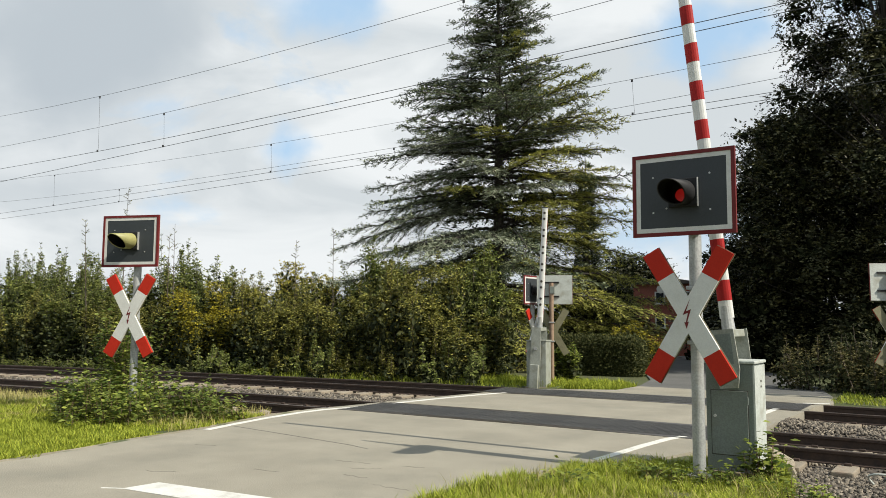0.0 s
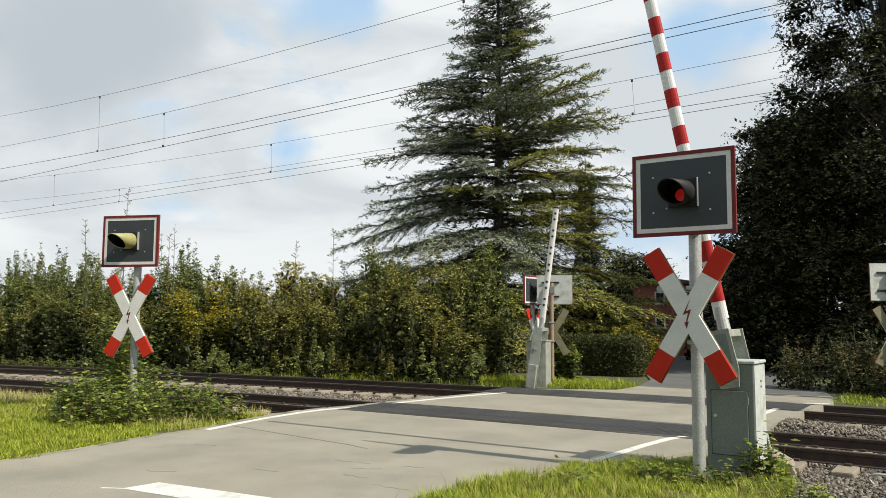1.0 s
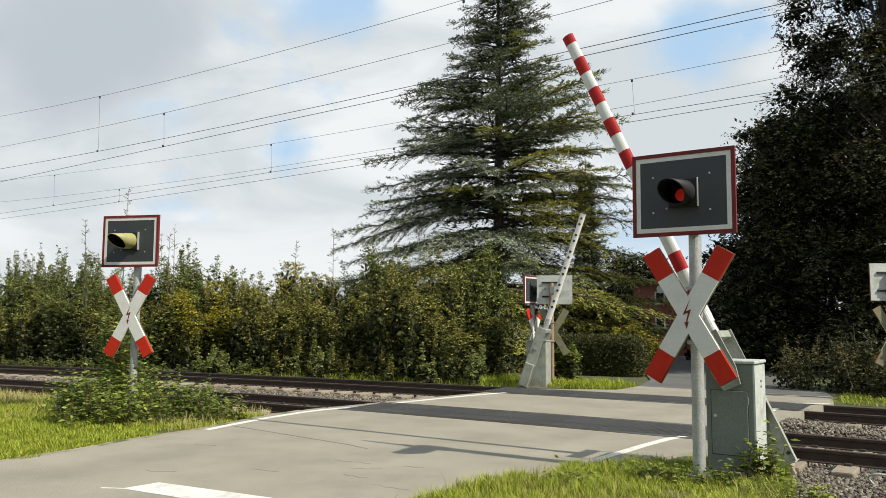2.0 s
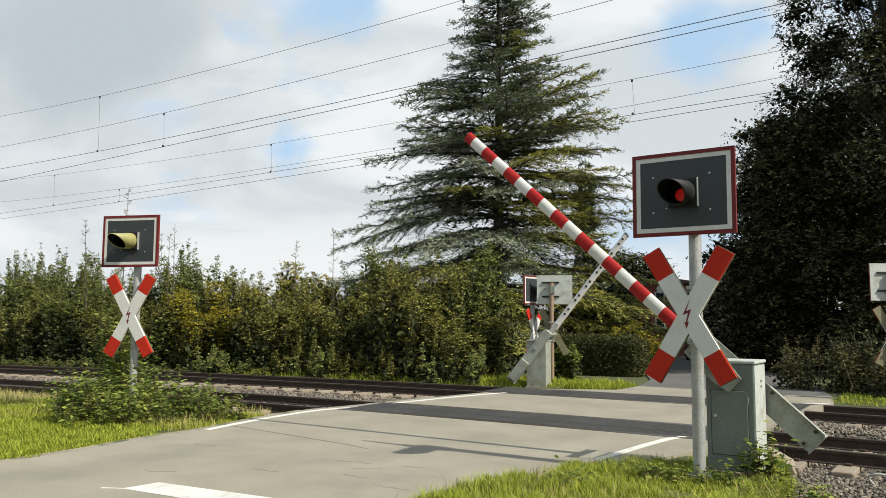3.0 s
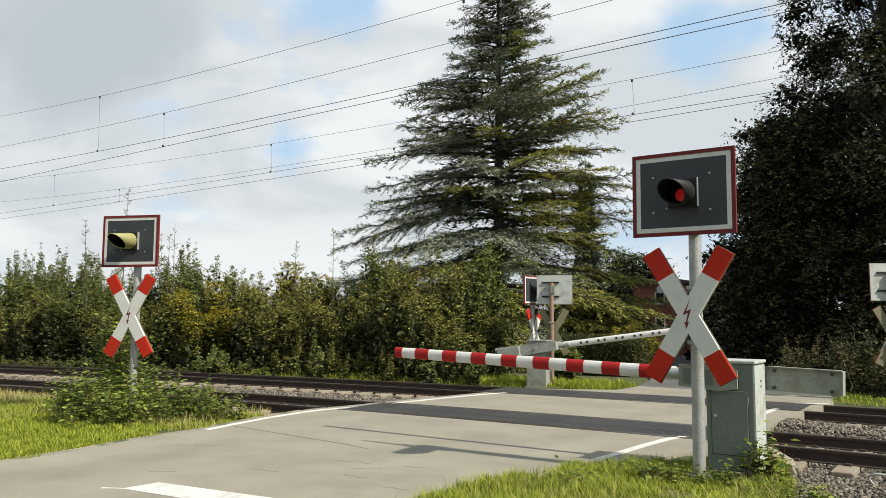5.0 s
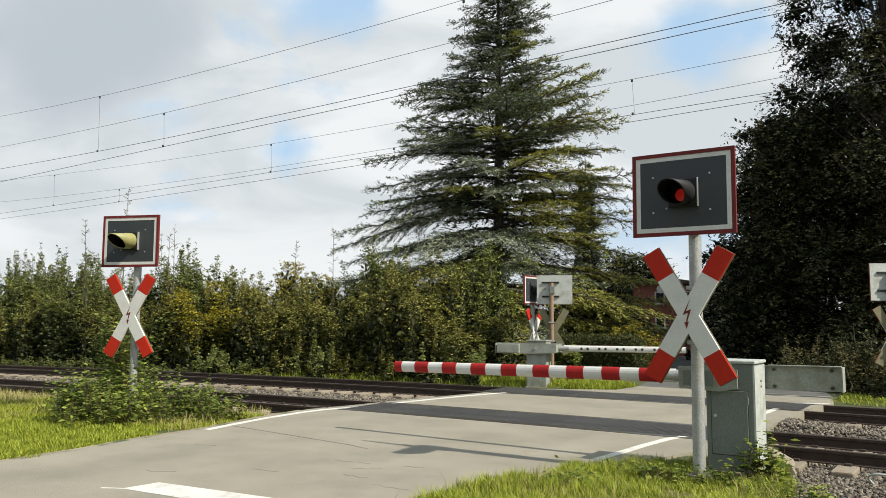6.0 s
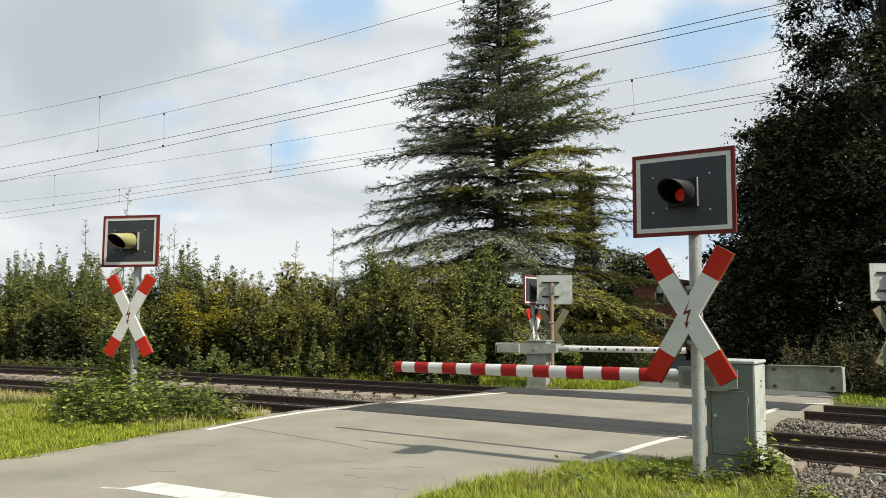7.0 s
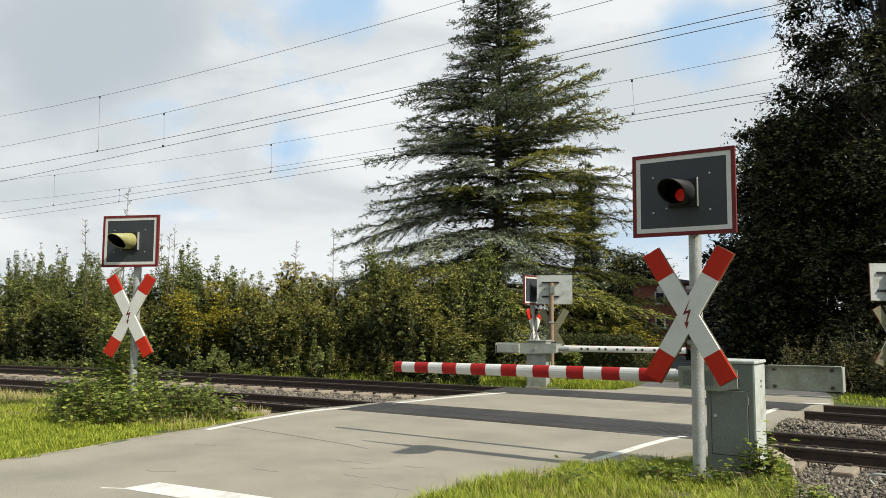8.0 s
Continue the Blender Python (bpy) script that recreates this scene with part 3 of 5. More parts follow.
def signal_sign(m, label, pole_mat, hood_mat, lens_mat, group, pole_label):
    """A post with a signal board and, below it, the crossed boards; it faces -y. The base of the post is its origin."""
    t = thing("crossing_signal", m, label, "crossing signal", group)
    part("post", rod(bmesh.new(), (0, 0, -0.3), (0, 0, 3.3), 0.068, n=24), pole_mat, t, pole_label, smooth=False)
    part("foot_flange", rod(bmesh.new(), (0, 0, -0.05), (0, 0, 0.02), 0.13, n=16), pole_mat, t)
    # board
    W, H, zc, xc, y = 0.57, 0.47, 3.083, -0.092, -0.11
    board = part("signal_board", boxed(xc - W + 0.09, xc + W - 0.09, y - 0.012, y + 0.02, zc - H + 0.09, zc + H - 0.09), M_SLATE, t, "dark slate signal board")
    back = part("back_plate", boxed(xc - W + 0.004, xc + W - 0.004, y + 0.021, y + 0.032, zc - H + 0.004, zc + H - 0.004), M_LIGHTGREY, board, "pale grey back plate")
    for nm, o, i, mat, yy in (("red_rim", 0.0, 0.042, M_DARKRED, y - 0.02), ("white_border", 0.042, 0.092, M_WHITE, y - 0.014)):
        bm = bmesh.new()
        box(bm, xc - W + o, xc + W - o, yy, y + 0.021, zc + H - i, zc + H - o)
        box(bm, xc - W + o, xc + W - o, yy, y + 0.021, zc - H + o, zc - H + i)
        box(bm, xc - W + o, xc - W + i, yy, y + 0.021, zc - H + i, zc + H - i)
        box(bm, xc + W - i, xc + W - o, yy, y + 0.021, zc - H + i, zc + H - i)
        part(nm, bm, mat, board, "dark red rim" if o == 0 else "off-white reflective border")
    for bx, bz in ((-0.33, 0.2), (0.3, 0.2), (-0.33, -0.2), (0.3, -0.2), (-0.18, -0.16)):
        part("bolt", rod(bmesh.new(), (xc + bx, y - 0.02, zc + bz), (xc + bx, y - 0.01, zc + bz), 0.011, n=8), M_BOLT, board)
    # lamp
    lx, lz = xc + 0.01, zc + 0.0
    part("lamp_base", boxed(lx - 0.16, lx + 0.16, y - 0.05, y - 0.012, lz - 0.16, lz + 0.16, bevel=0.012), M_BLACK, board, "square black lamp base")
    part("lens", rod(bmesh.new(), (lx, y - 0.075, lz - 0.03), (lx, y - 0.05, lz - 0.03), 0.07, n=24), lens_mat, board, "round red lens")
    part("base_edge", boxed(lx + 0.161, lx + 0.169, y - 0.058, y - 0.012, lz - 0.16, lz + 0.16), M_BOLT, board, "bright metal edge")
    bm = bmesh.new()
    n, rings = 28, []
    for r, back_y in ((0.145, 1), (0.132, 0)):
        outer, inner = [], []
        for k in range(n):
            a = 2 * math.pi * k / n
            ln = 0.36 + 0.17 * math.cos(a)
            rr = r + 0.015 * math.cos(a)
            outer.append(bm.verts.new((lx + rr * math.sin(a), y - 0.05 - ln, lz - 0.15 * ln + rr * math.cos(a))))
            inner.append(bm.verts.new((lx + r * math.sin(a), y - 0.05, lz + r * math.cos(a))))
        rings.append((outer, inner))
    (o0, i0), (o1, i1) = rings
    for k in range(n):
        j = (k + 1) % n
        bm.faces.new((o0[k], o0[j], i0[j], i0[k]))
        bm.faces.new((o1[k], i1[k], i1[j], o1[j]))
        bm.faces.new((o0[k], o1[k], o1[j], o0[j]))
    part("hood", bm, hood_mat, board, "tubular lamp hood", smooth=True)
    bm = bmesh.new()
    ring = []
    for k in range(n):
        a = 2 * math.pi * k / n
        ln, r = 0.357 + 0.17 * math.cos(a), 0.128
        rr = r + 0.015 * math.cos(a)
        ring.append((bm.verts.new((lx + rr * math.sin(a), y - 0.05 - ln, lz - 0.15 * ln + rr * math.cos(a))), bm.verts.new((lx + r * math.sin(a), y - 0.052, lz + r * math.cos(a)))))
    for k in range(n):
        (a0, b0), (a1, b1) = ring[k], ring[(k + 1) % n]
        bm.faces.new((a0, b0, b1, a1))
    part("hood_lining", bm, M_LINING, board, "matt black hood lining", smooth=True)
    # lamp box and clamps on the back
    part("lamp_box", boxed(lx - 0.02, lx + 0.13, y + 0.035, y + 0.2, lz - 0.13, lz + 0.1, bevel=0.01), M_GREY, board, "grey lamp box on the back")
    for z in (zc + 0.23, zc - 0.22):
        part("clamp", boxed(xc - 0.15, xc + 0.4, y + 0.034, y + 0.075, z - 0.025, z + 0.025), M_BLACK, t, "dark clamp bar")
    # crossed boards
    cx, cz, cy, ang, hl, hw = -0.055, 1.735, -0.13, radians(30.3), 0.81, 0.1
    red = 0.33
    cross = part("saltire", prism(bmesh.new(), [(cx + a, cz + b) for a, b in cross_outline(hw, hl - red, ang)], cy, cy + 0.04), M_WHITE, t,
                 "white crossed boards")
    for sx, sz in ((1, 1), (-1, 1), (1, -1), (-1, -1)):
        d, nn = (sx * math.sin(ang), sz * math.cos(ang)), (sz * math.cos(ang), -sx * math.sin(ang))
        pts = [(cx + d[0] * l + nn[0] * w, cz + d[1] * l + nn[1] * w) for l, w in ((hl - red, -hw), (hl, -hw), (hl, hw), (hl - red, hw))]
        part("red_end", prism(bmesh.new(), pts, cy, cy + 0.04), M_SIGNRED, cross, "red reflective end")
    rim = prism(bmesh.new(), [(cx + a, cz + b) for a, b in cross_outline(hw + 0.006, hl + 0.006, ang)], cy + 0.042, cy + 0.06)
    part("back_rim", rim, M_BACK, cross, "dull olive grey back")
    bolt = [(0.035, 0.155), (-0.045, -0.02), (0.012, 0.005), (-0.012, -0.1), (-0.03, -0.095), (-0.005, -0.17), (0.02, -0.09), (0.003, -0.095), (0.045, 0.045), (-0.01, 0.02)]
    part("lightning_arrow", prism(bmesh.new(), [(cx - 0.01 + a, cz + 0.02 + b) for a, b in bolt], cy - 0.004, cy), M_DARKRED, cross, "dark red lightning arrow")
    for z in (cz + 0.3, cz - 0.3):
        part("clamp", boxed(-0.09, 0.09, cy + 0.06, 0.08, z - 0.02, z + 0.02, bevel=0.006), M_GALV, t)
    return t


SMALL = Matrix.Diagonal((0.87, 0.87, 0.87, 1))
SIGNS = "signals round the crossing"
signal_sign(pose(-2.775, 8.55, 0, 0, 0.3, 1.5), "slate signal board above red and white crossed boards beside the barrier",
            M_GALV, M_BLACK, M_LENS, SIGNS, "galvanised grey steel post")
signal_sign(pose(-12.79, 8.12, 0, 0, 0, 23.2), "sunlit slate signal board and crossed boards on post among weeds",
            M_GALV, M_OLIVE, M_LENSOFF, SIGNS, "galvanised grey steel post")
signal_sign(pose(-10.28, 19.3, -0.12, 0, 0, 203) @ SMALL, "pale back of signal board with crossed boards on brown post",
            M_BROWNPOLE, M_BLACK, M_LENS, SIGNS, "brown weathered post")
signal_sign(pose(-11.0, 19.5, -0.12, 0, 0, 86) @ SMALL, "signal with red and white crossed boards turned sideways by shrubs",
            M_GALV, M_BLACK, M_LENS, SIGNS, "galvanised grey steel post")
signal_sign(pose(-2.0, 19.3, -0.12, 0, 0, 214) @ SMALL, "pale back of signal board with crossed boards beside brambles",
            M_GALV, M_BLACK, M_LENS, SIGNS, "galvanised grey steel post")


# ---- barriers ----
def barrier(m, label, boom_len, period, first, dotted, pivot_z, body_mat, side_mat):
    """A barrier machine whose boom reaches along -x when down. The machine's base middle is its origin."""
    t = thing("crossing_barrier", m, label, "barrier", "barriers at the crossing")
    w, d, h = 0.26, 0.265, 1.2
    body = part("housing", boxed(-w, w, -d, d, -0.1, h, bevel=0.012), body_mat, t, "grey painted steel housing")
    part("side_panel", boxed(w + 0.001, w + 0.008, -d + 0.01, d - 0.01, 0.0, h - 0.02), side_mat, body, "pale grey side panel")
    part("lid", boxed(-w - 0.02, w + 0.02, -d - 0.02, d + 0.02, h + 0.001, h + 0.035, bevel=0.01), side_mat, t, "pale grey lid")
    part("plinth", boxed(-w - 0.04, w + 0.04, -d - 0.04, d + 0.04, -0.25, 0.02, bevel=0.01), M_SLEEPER, t, "concrete plinth")
    part("door_seam", boxed(-0.207, 0.197, -d - 0.004, -d - 0.0005, 0.193, 0.907), M_HOLE, body, "dark gap round the door")
    door = part("door", boxed(-0.2, 0.19, -d - 0.012, -d - 0.001, 0.2, 0.9, bevel=0.004), body_mat, t, "grey service door")
    part("lock", rod(bmesh.new(), (-0.16, -d - 0.03, 0.62), (-0.16, -d - 0.012, 0.62), 0.016, n=10), M_BOLT, door)
    for z in (0.3, 0.8):
        part("hinge", rod(bmesh.new(), (0.195, -d - 0.016, z - 0.04), (0.195, -d - 0.016, z + 0.04), 0.008, n=8), body_mat, door)
    for z in (0.99, 0.93):
        part("vent_hole", boxed(w + 0.008, w + 0.011, 0.02, 0.07, z, z + 0.022), M_HOLE, body)
    part("axle", rod(bmesh.new(), (0, -d - 0.05, pivot_z), (0, d + 0.09, pivot_z), 0.045, n=14), M_GALV, t, "steel axle")
    # boom: oval tube, its bands, the fork and the weight turn about the axle
    bm = bmesh.new()
    rod(bm, (-boom_len - 0.002, 0, 0), (-0.68, 0, 0), 0.076, 0.082, n=18, flat=1.0)
    for v in bm.verts:
        v.co.y *= 0.6
    boom = part("boom", bm, M_WHITE, t, "white barrier boom", m=pose(0, 0, pivot_z))
    part("sleeve", rod(bmesh.new(), (-0.82, 0, 0), (-0.5, 0, 0), 0.062, 0.078, n=16), M_GALV, boom, "bare steel sleeve")
    part("fork_head", boxed(-0.545, -0.46, -d - 0.029, d + 0.044, -0.1, 0.1, bevel=0.01), M_FARGREY, boom, "grey steel fork head")
    fp = [(-0.55, 0.125), (-0.55, -0.115), (-0.1, -0.14), (0.1, -0.1), (0.1, 0.1), (-0.1, 0.14)]
    part("front_plate", prism(bmesh.new(), fp, -d - 0.055, -d - 0.03), M_FARGREY, boom, "grey steel fork plate")
    rp = [(-0.55, 0.125), (-0.55, -0.115), (0.2, -0.14), (1.06, -0.14), (1.06, 0.13), (0.2, 0.13)]
    part("plate_recess", boxed(-0.5, -0.16, -d - 0.058, -d - 0.0551, -0.085, 0.09), M_GREY, boom, "darker recessed panel")
    part("rear_plate", prism(bmesh.new(), rp, d + 0.045, d + 0.07), M_FARGREY, boom, "grey steel weight arm")
    part("weight", boxed(0.42, 1.03, d + 0.071, d + 0.19, -0.12, 0.11, bevel=0.01), M_FARGREY, boom, "grey counterweight")
    part("end_flange", boxed(1.061, 1.075, d - 0.03, d + 0.17, -0.14, 0.13), M_FARGREY, boom)
    part("top_flange", boxed(0.3, 1.06, d - 0.01, d + 0.07, 0.131, 0.14), M_FARGREY, boom)
    for x in (0.36, 0.96):
        for z in (0.09, -0.1):
            part("bolt", rod(bmesh.new(), (x, d + 0.02, z), (x, d + 0.046, z), 0.02, n=8), M_HOLE, boom)
    if dotted:
        x = -boom_len + 0.14
        while x < -0.9:
            for dx in (0, 0.16):
                part("reflector_dot", rod(bmesh.new(), (x + dx, 0.043, 0), (x + dx, 0.056, 0), 0.034, n=10), M_HOLE, boom)
            x += 0.46
        part("tip_cap", boxed(-boom_len - 0.02, -boom_len, -0.05, 0.05, -0.078, 0.078, bevel=0.008), M_BLACK, boom)
    k = 0
    while True:
        mid = boom_len - (first if k == 0 else 0.01 + k * period)
        if mid < 0.8 or (k > 8 and not dotted):
            break
        half = period * 0.245 if k else first
        lo, hi = -mid - half, -mid + half
        ring = bmesh.new()
        rod(ring, (lo, 0, 0), (hi, 0, 0), 0.0785 + 0.006 * (1 - mid / boom_len), n=18)
        for v in ring.verts:
            v.co.y *= 0.62
            if dotted and v.co.y > 0:
                v.co.y *= 0.45
        part("red_band", ring, M_RED, boom, "red band")
        k += 1
    return t, boom


# paler side_mat than body_mat: sunlight on the side panel put into its paint
near_barrier, near_boom = barrier(pose(-2.553, 9.2, 0, 0, 0, 1.8), "grey barrier machine with red and white striped boom over the road",
                                  4.89, 0.4847, 0.0675, False, 1.03, M_GREY, M_LIGHTGREY)
far_barrier, far_boom = barrier(pose(-10.11, 18.25, -0.05, 0, 0, 194), "pale grey barrier machine with white dotted boom across the tracks",
                                3.75, 0.46, 0.065, True, 1.02, M_FARGREY, M_FARGREY)
# ---- overhead lines ----
def overhead_line(y, low, high, droppers, label):
    """A contact wire and its messenger with droppers; low and high give the height at x."""
    t = thing("overhead_line", pose(0, y, 0), label, "overhead line", "overhead lines")

    def wire(name, f, r, n=6):
        xs = np.arange(-75, 31, 3.0)
        part(name, wire_tube([(x, 0, f(x)) for x in xs], r, M_WIRE, n), None, t)
    wire("contact_wire", low, 0.0062)
    wire("messenger_wire", high, 0.0046)
    for x in droppers:
        part("dropper", tubes([((x, 0, high(x)), (x + 0.05, 0, low(x + 0.05)), 0.0035, 0.0035)], M_WIRE, 5), None, t)
        for f, z in ((low, 0.02), (high, -0.03)):
            part("clamp", boxed(x - 0.02, x + 0.02, -0.015, 0.015, f(x) + z - 0.03, f(x) + z + 0.03), M_WIRE, t)


overhead_line(12.06, lambda x: 6.43 + 0.0009 * max(0, -x - 9) ** 2, lambda x: 7.93 + 0.0019 * (x + 9) ** 2, (-33, -21.3, -8.3),
              "dark contact wire and messenger over the near track")
overhead_line(12.08, lambda x: 6.29 + 0.0005 * min(max(0, x + 10), 12) ** 1.5, lambda x: 7.14 + 0.0012 * (x + 10) ** 2, (-30, -18.1, -6.9),
              "second dark contact wire and messenger over the near track")
overhead_line(16.81, lambda x: 6.46 + 0.00015 * (x + 8) ** 2, lambda x: 7.3 + 0.00095 * (x + 8) ** 2, (-33, -19.2, -6.8),
              "dark contact wire and messenger over the far track")
overhead_line(16.83, lambda x: 6.26 + 0.00025 * (x + 20) ** 2, lambda x: 6.62 + 0.001 * (x + 15) ** 2, (-28, -14),
              "second dark contact wire and messenger over the far track")


# ---- planting ----
def cedar(m, height, reach_left, reach_right, seed, label, mats, spacing=0.98, per=14, tuft=0.1):
    """A conifer in flat spreading tiers. The reach of the limbs at a height is given for the two sides of the crown."""
    rng = np.random.default_rng(seed)
    t = thing("cedar_tree", m, label, "conifer")
    side_az = math.atan2(math.sin(TURN), math.cos(TURN))
    segs = []
    zs = np.linspace(0, height, 11)
    for a, b in zip(zs, zs[1:]):
        segs.append(((0, 0, a - 0.2), (0, 0, b), 0.30 * (1 - a / height) + 0.02, 0.30 * (1 - b / height) + 0.015))
    part("trunk", tubes(segs, M_BARK_DARK, 9), None, t, "dark straight trunk")
    segs, groups = [], [[], [], []]

    def limb(z, az, share):
        right = 0.5 + 0.5 * math.cos(az - side_az)
        length = share * (reach_left(z) * (1 - right) + reach_right(z) * right)
        if length < 0.15:
            return
        f = z / height
        climb = (0.10 + 0.30 * right) * min(1, max(0, (f - 0.3) / 0.3)) + 0.3 * max(0, f - 0.75) + rng.normal(0.03, 0.085)
        sag = 0.10 + 0.24 * (1 - f) * (1.2 - 0.6 * right) + rng.uniform(0, 0.1)
        steps = max(3, int(length / 0.15))
        bend = rng.uniform(-0.3, 0.3)
        s = np.linspace(0, 1, steps + 1)
        a = az + bend * s ** 2
        wob = rng.normal(0, 0.012, steps + 1) * length
        pts = np.stack([np.cos(a) * length * s, np.sin(a) * length * s, z - length * climb * 0.55 + length * (climb * s - sag * s * s * (1.0 - 0.35 * s)) + wob * 0.4], 1)
        thick = 0.018 + 0.014 * length
        for i in range(steps):
            segs.append((pts[i], pts[i + 1], thick * (1 - 0.9 * s[i]), thick * (1 - 0.9 * s[i + 1])))
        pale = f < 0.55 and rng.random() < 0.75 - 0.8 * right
        # more yellow-green limbs to the right, as sunlight painted by side
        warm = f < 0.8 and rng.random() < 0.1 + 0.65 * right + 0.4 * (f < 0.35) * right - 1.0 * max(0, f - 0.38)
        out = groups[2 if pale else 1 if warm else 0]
        for i in range(1, steps + 1):
            d = pts[i] - pts[i - 1]
            d /= np.linalg.norm(d)
            cross = np.array([d[1], -d[0], 0.0])
            cross /= max(np.linalg.norm(cross), 1e-6)
            for sg in (-1, 1):
                if s[i] < 0.16 or rng.random() < 0.1:
                    continue
                ln = (0.26 + 0.36 * length * (1.02 - s[i]) * min(1, s[i] * 2.2)) * rng.uniform(0.45, 1.25)
                ln = min(ln, 1.5)
                way = d * rng.uniform(0.6, 1.1) + cross * sg * rng.uniform(0.7, 1.0) + np.array([0, 0, rng.uniform(-0.12, 0.14)])
                way /= np.linalg.norm(way)
                k = max(2, int(ln / (tuft * 0.8)))
                q = (np.arange(k) + rng.random(k)) / k
                base = pts[i] + way * (ln * q)[:, None]
                base[:, 2] -= (0.10 + 0.24 * (1 - f)) * ln * q ** 2
                ways = np.tile(way, (k, 1))
                out.append((base, ways))
                if ln > 0.3:
                    segs.append((pts[i], base[-1], 0.012, 0.004))
            if s[i] > 0.85:
                out.append((pts[i][None] + rng.normal(0, 0.03, (3, 3)), np.tile(d, (3, 1))))

    z = height * 0.075
    turn = 0.0
    while z < height * 0.985:
        f = z / height
        n = per if f < 0.8 else per - 2
        for k in range(n):
            turn += 2.399963
            share = rng.uniform(0.4, 0.8) if rng.random() < 0.62 else rng.uniform(0.8, 1.08)
            limb(z + rng.normal(0, 0.15), turn + rng.normal(0, 0.2), share)
        for az in (side_az, side_az + math.pi):
            limb(z + rng.normal(0, 0.12), az + rng.normal(0, 0.2), rng.uniform(0.97, 1.1))
            limb(z + rng.normal(0, 0.25), az + rng.normal(0, 0.45), rng.uniform(0.6, 1.0))
        z += spacing * (1.15 - 0.5 * f) * rng.uniform(0.85, 1.15)
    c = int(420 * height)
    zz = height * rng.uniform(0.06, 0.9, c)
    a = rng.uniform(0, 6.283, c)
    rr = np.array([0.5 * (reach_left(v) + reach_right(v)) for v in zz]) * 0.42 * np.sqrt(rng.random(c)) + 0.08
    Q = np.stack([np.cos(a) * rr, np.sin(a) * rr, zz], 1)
    # dark needles round the trunk stand for the shade inside the crown
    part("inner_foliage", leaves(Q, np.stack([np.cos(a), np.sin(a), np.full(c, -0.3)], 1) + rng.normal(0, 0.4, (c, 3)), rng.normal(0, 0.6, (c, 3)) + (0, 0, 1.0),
                                 rng.uniform(0.16, 0.34, c), rng.uniform(0.04, 0.09, c), M_LEAF_DARK), None, t, "inner needles coloured dark for shade")
    tagged(part("branchwork", tubes(segs, M_BARK_DARK, 3), None, t, "dark spreading limbs"), kind="stuff")
    names = (("foliage", "dark blue-green needle sprays"), ("young_foliage", "yellow-green needle sprays for the sunlit side"), ("pale_foliage", "pale grey-green needle sprays"))
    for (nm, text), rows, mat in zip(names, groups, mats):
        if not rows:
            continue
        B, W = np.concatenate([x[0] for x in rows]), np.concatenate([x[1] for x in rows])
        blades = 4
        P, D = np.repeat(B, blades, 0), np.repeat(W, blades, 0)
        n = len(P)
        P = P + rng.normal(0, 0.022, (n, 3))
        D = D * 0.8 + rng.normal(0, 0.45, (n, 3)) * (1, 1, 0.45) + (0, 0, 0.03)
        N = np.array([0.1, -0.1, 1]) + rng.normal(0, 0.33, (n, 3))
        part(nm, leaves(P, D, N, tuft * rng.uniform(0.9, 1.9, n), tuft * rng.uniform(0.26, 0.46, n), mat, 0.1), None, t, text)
    return t


def cedar_left(z):
    return float(np.interp(z, [1.2, 3.2, 4.9, 5.5, 6.6, 7.4, 9.2, 10.0, 12.1, 12.7, 14.2, 15.4, 17.4], [6.0, 6.5, 6.9, 5.9, 6.0, 5.0, 5.0, 3.9, 3.7, 2.0, 1.9, 1.2, 0.1]))


def cedar_right(z):
    return float(np.interp(z, [1.2, 2.0, 3.4, 4.2, 5.2, 6.4, 8.4, 9.4, 10.8, 11.8, 12.8, 14.4, 15.4, 17.4], [7.6, 7.2, 7.2, 6.2, 6.2, 5.2, 5.6, 4.5, 5.1, 3.6, 2.0, 2.0, 1.1, 0.1]))


CEDAR_MATS = (M_CEDAR, M_CEDAR_SUNLIT, M_CEDAR_PALE)
cedar(pose(-16.3, 26.2, -0.4), 17.4, cedar_left, cedar_right, 11, "tall blue-green cedar with tiered spreading branches", CEDAR_MATS)
cedar(pose(-16.5, 34.6, -0.4), 10.2, lambda z: 1.7 * (1 - z / 10.2) + 0.12, lambda z: 1.7 * (1 - z / 10.2) + 0.12, 5, "slim dark conifer behind the cedar",
      (M_CEDAR, M_CEDAR, M_CEDAR), 0.6, 8, 0.12)


def crown_points(rng, blobs, n, hollow=0.55):
    """Points in the shells of many overlapping uneven blobs, rows of x, y, z, rx, ry, rz."""
    blobs = np.asarray(blobs, float)
    wts = (blobs[:, 3] * blobs[:, 4] + blobs[:, 4] * blobs[:, 5] + blobs[:, 3] * blobs[:, 5])
    pick = rng.choice(len(blobs), n, p=wts / wts.sum())
    v = unit(rng.normal(size=(n, 3)))
    r = rng.uniform(hollow, 1.0, n) ** 0.6 * rng.uniform(0.82, 1.12, n)
    P = blobs[pick, :3] + v * blobs[pick, 3:] * r[:, None]
    return P, v


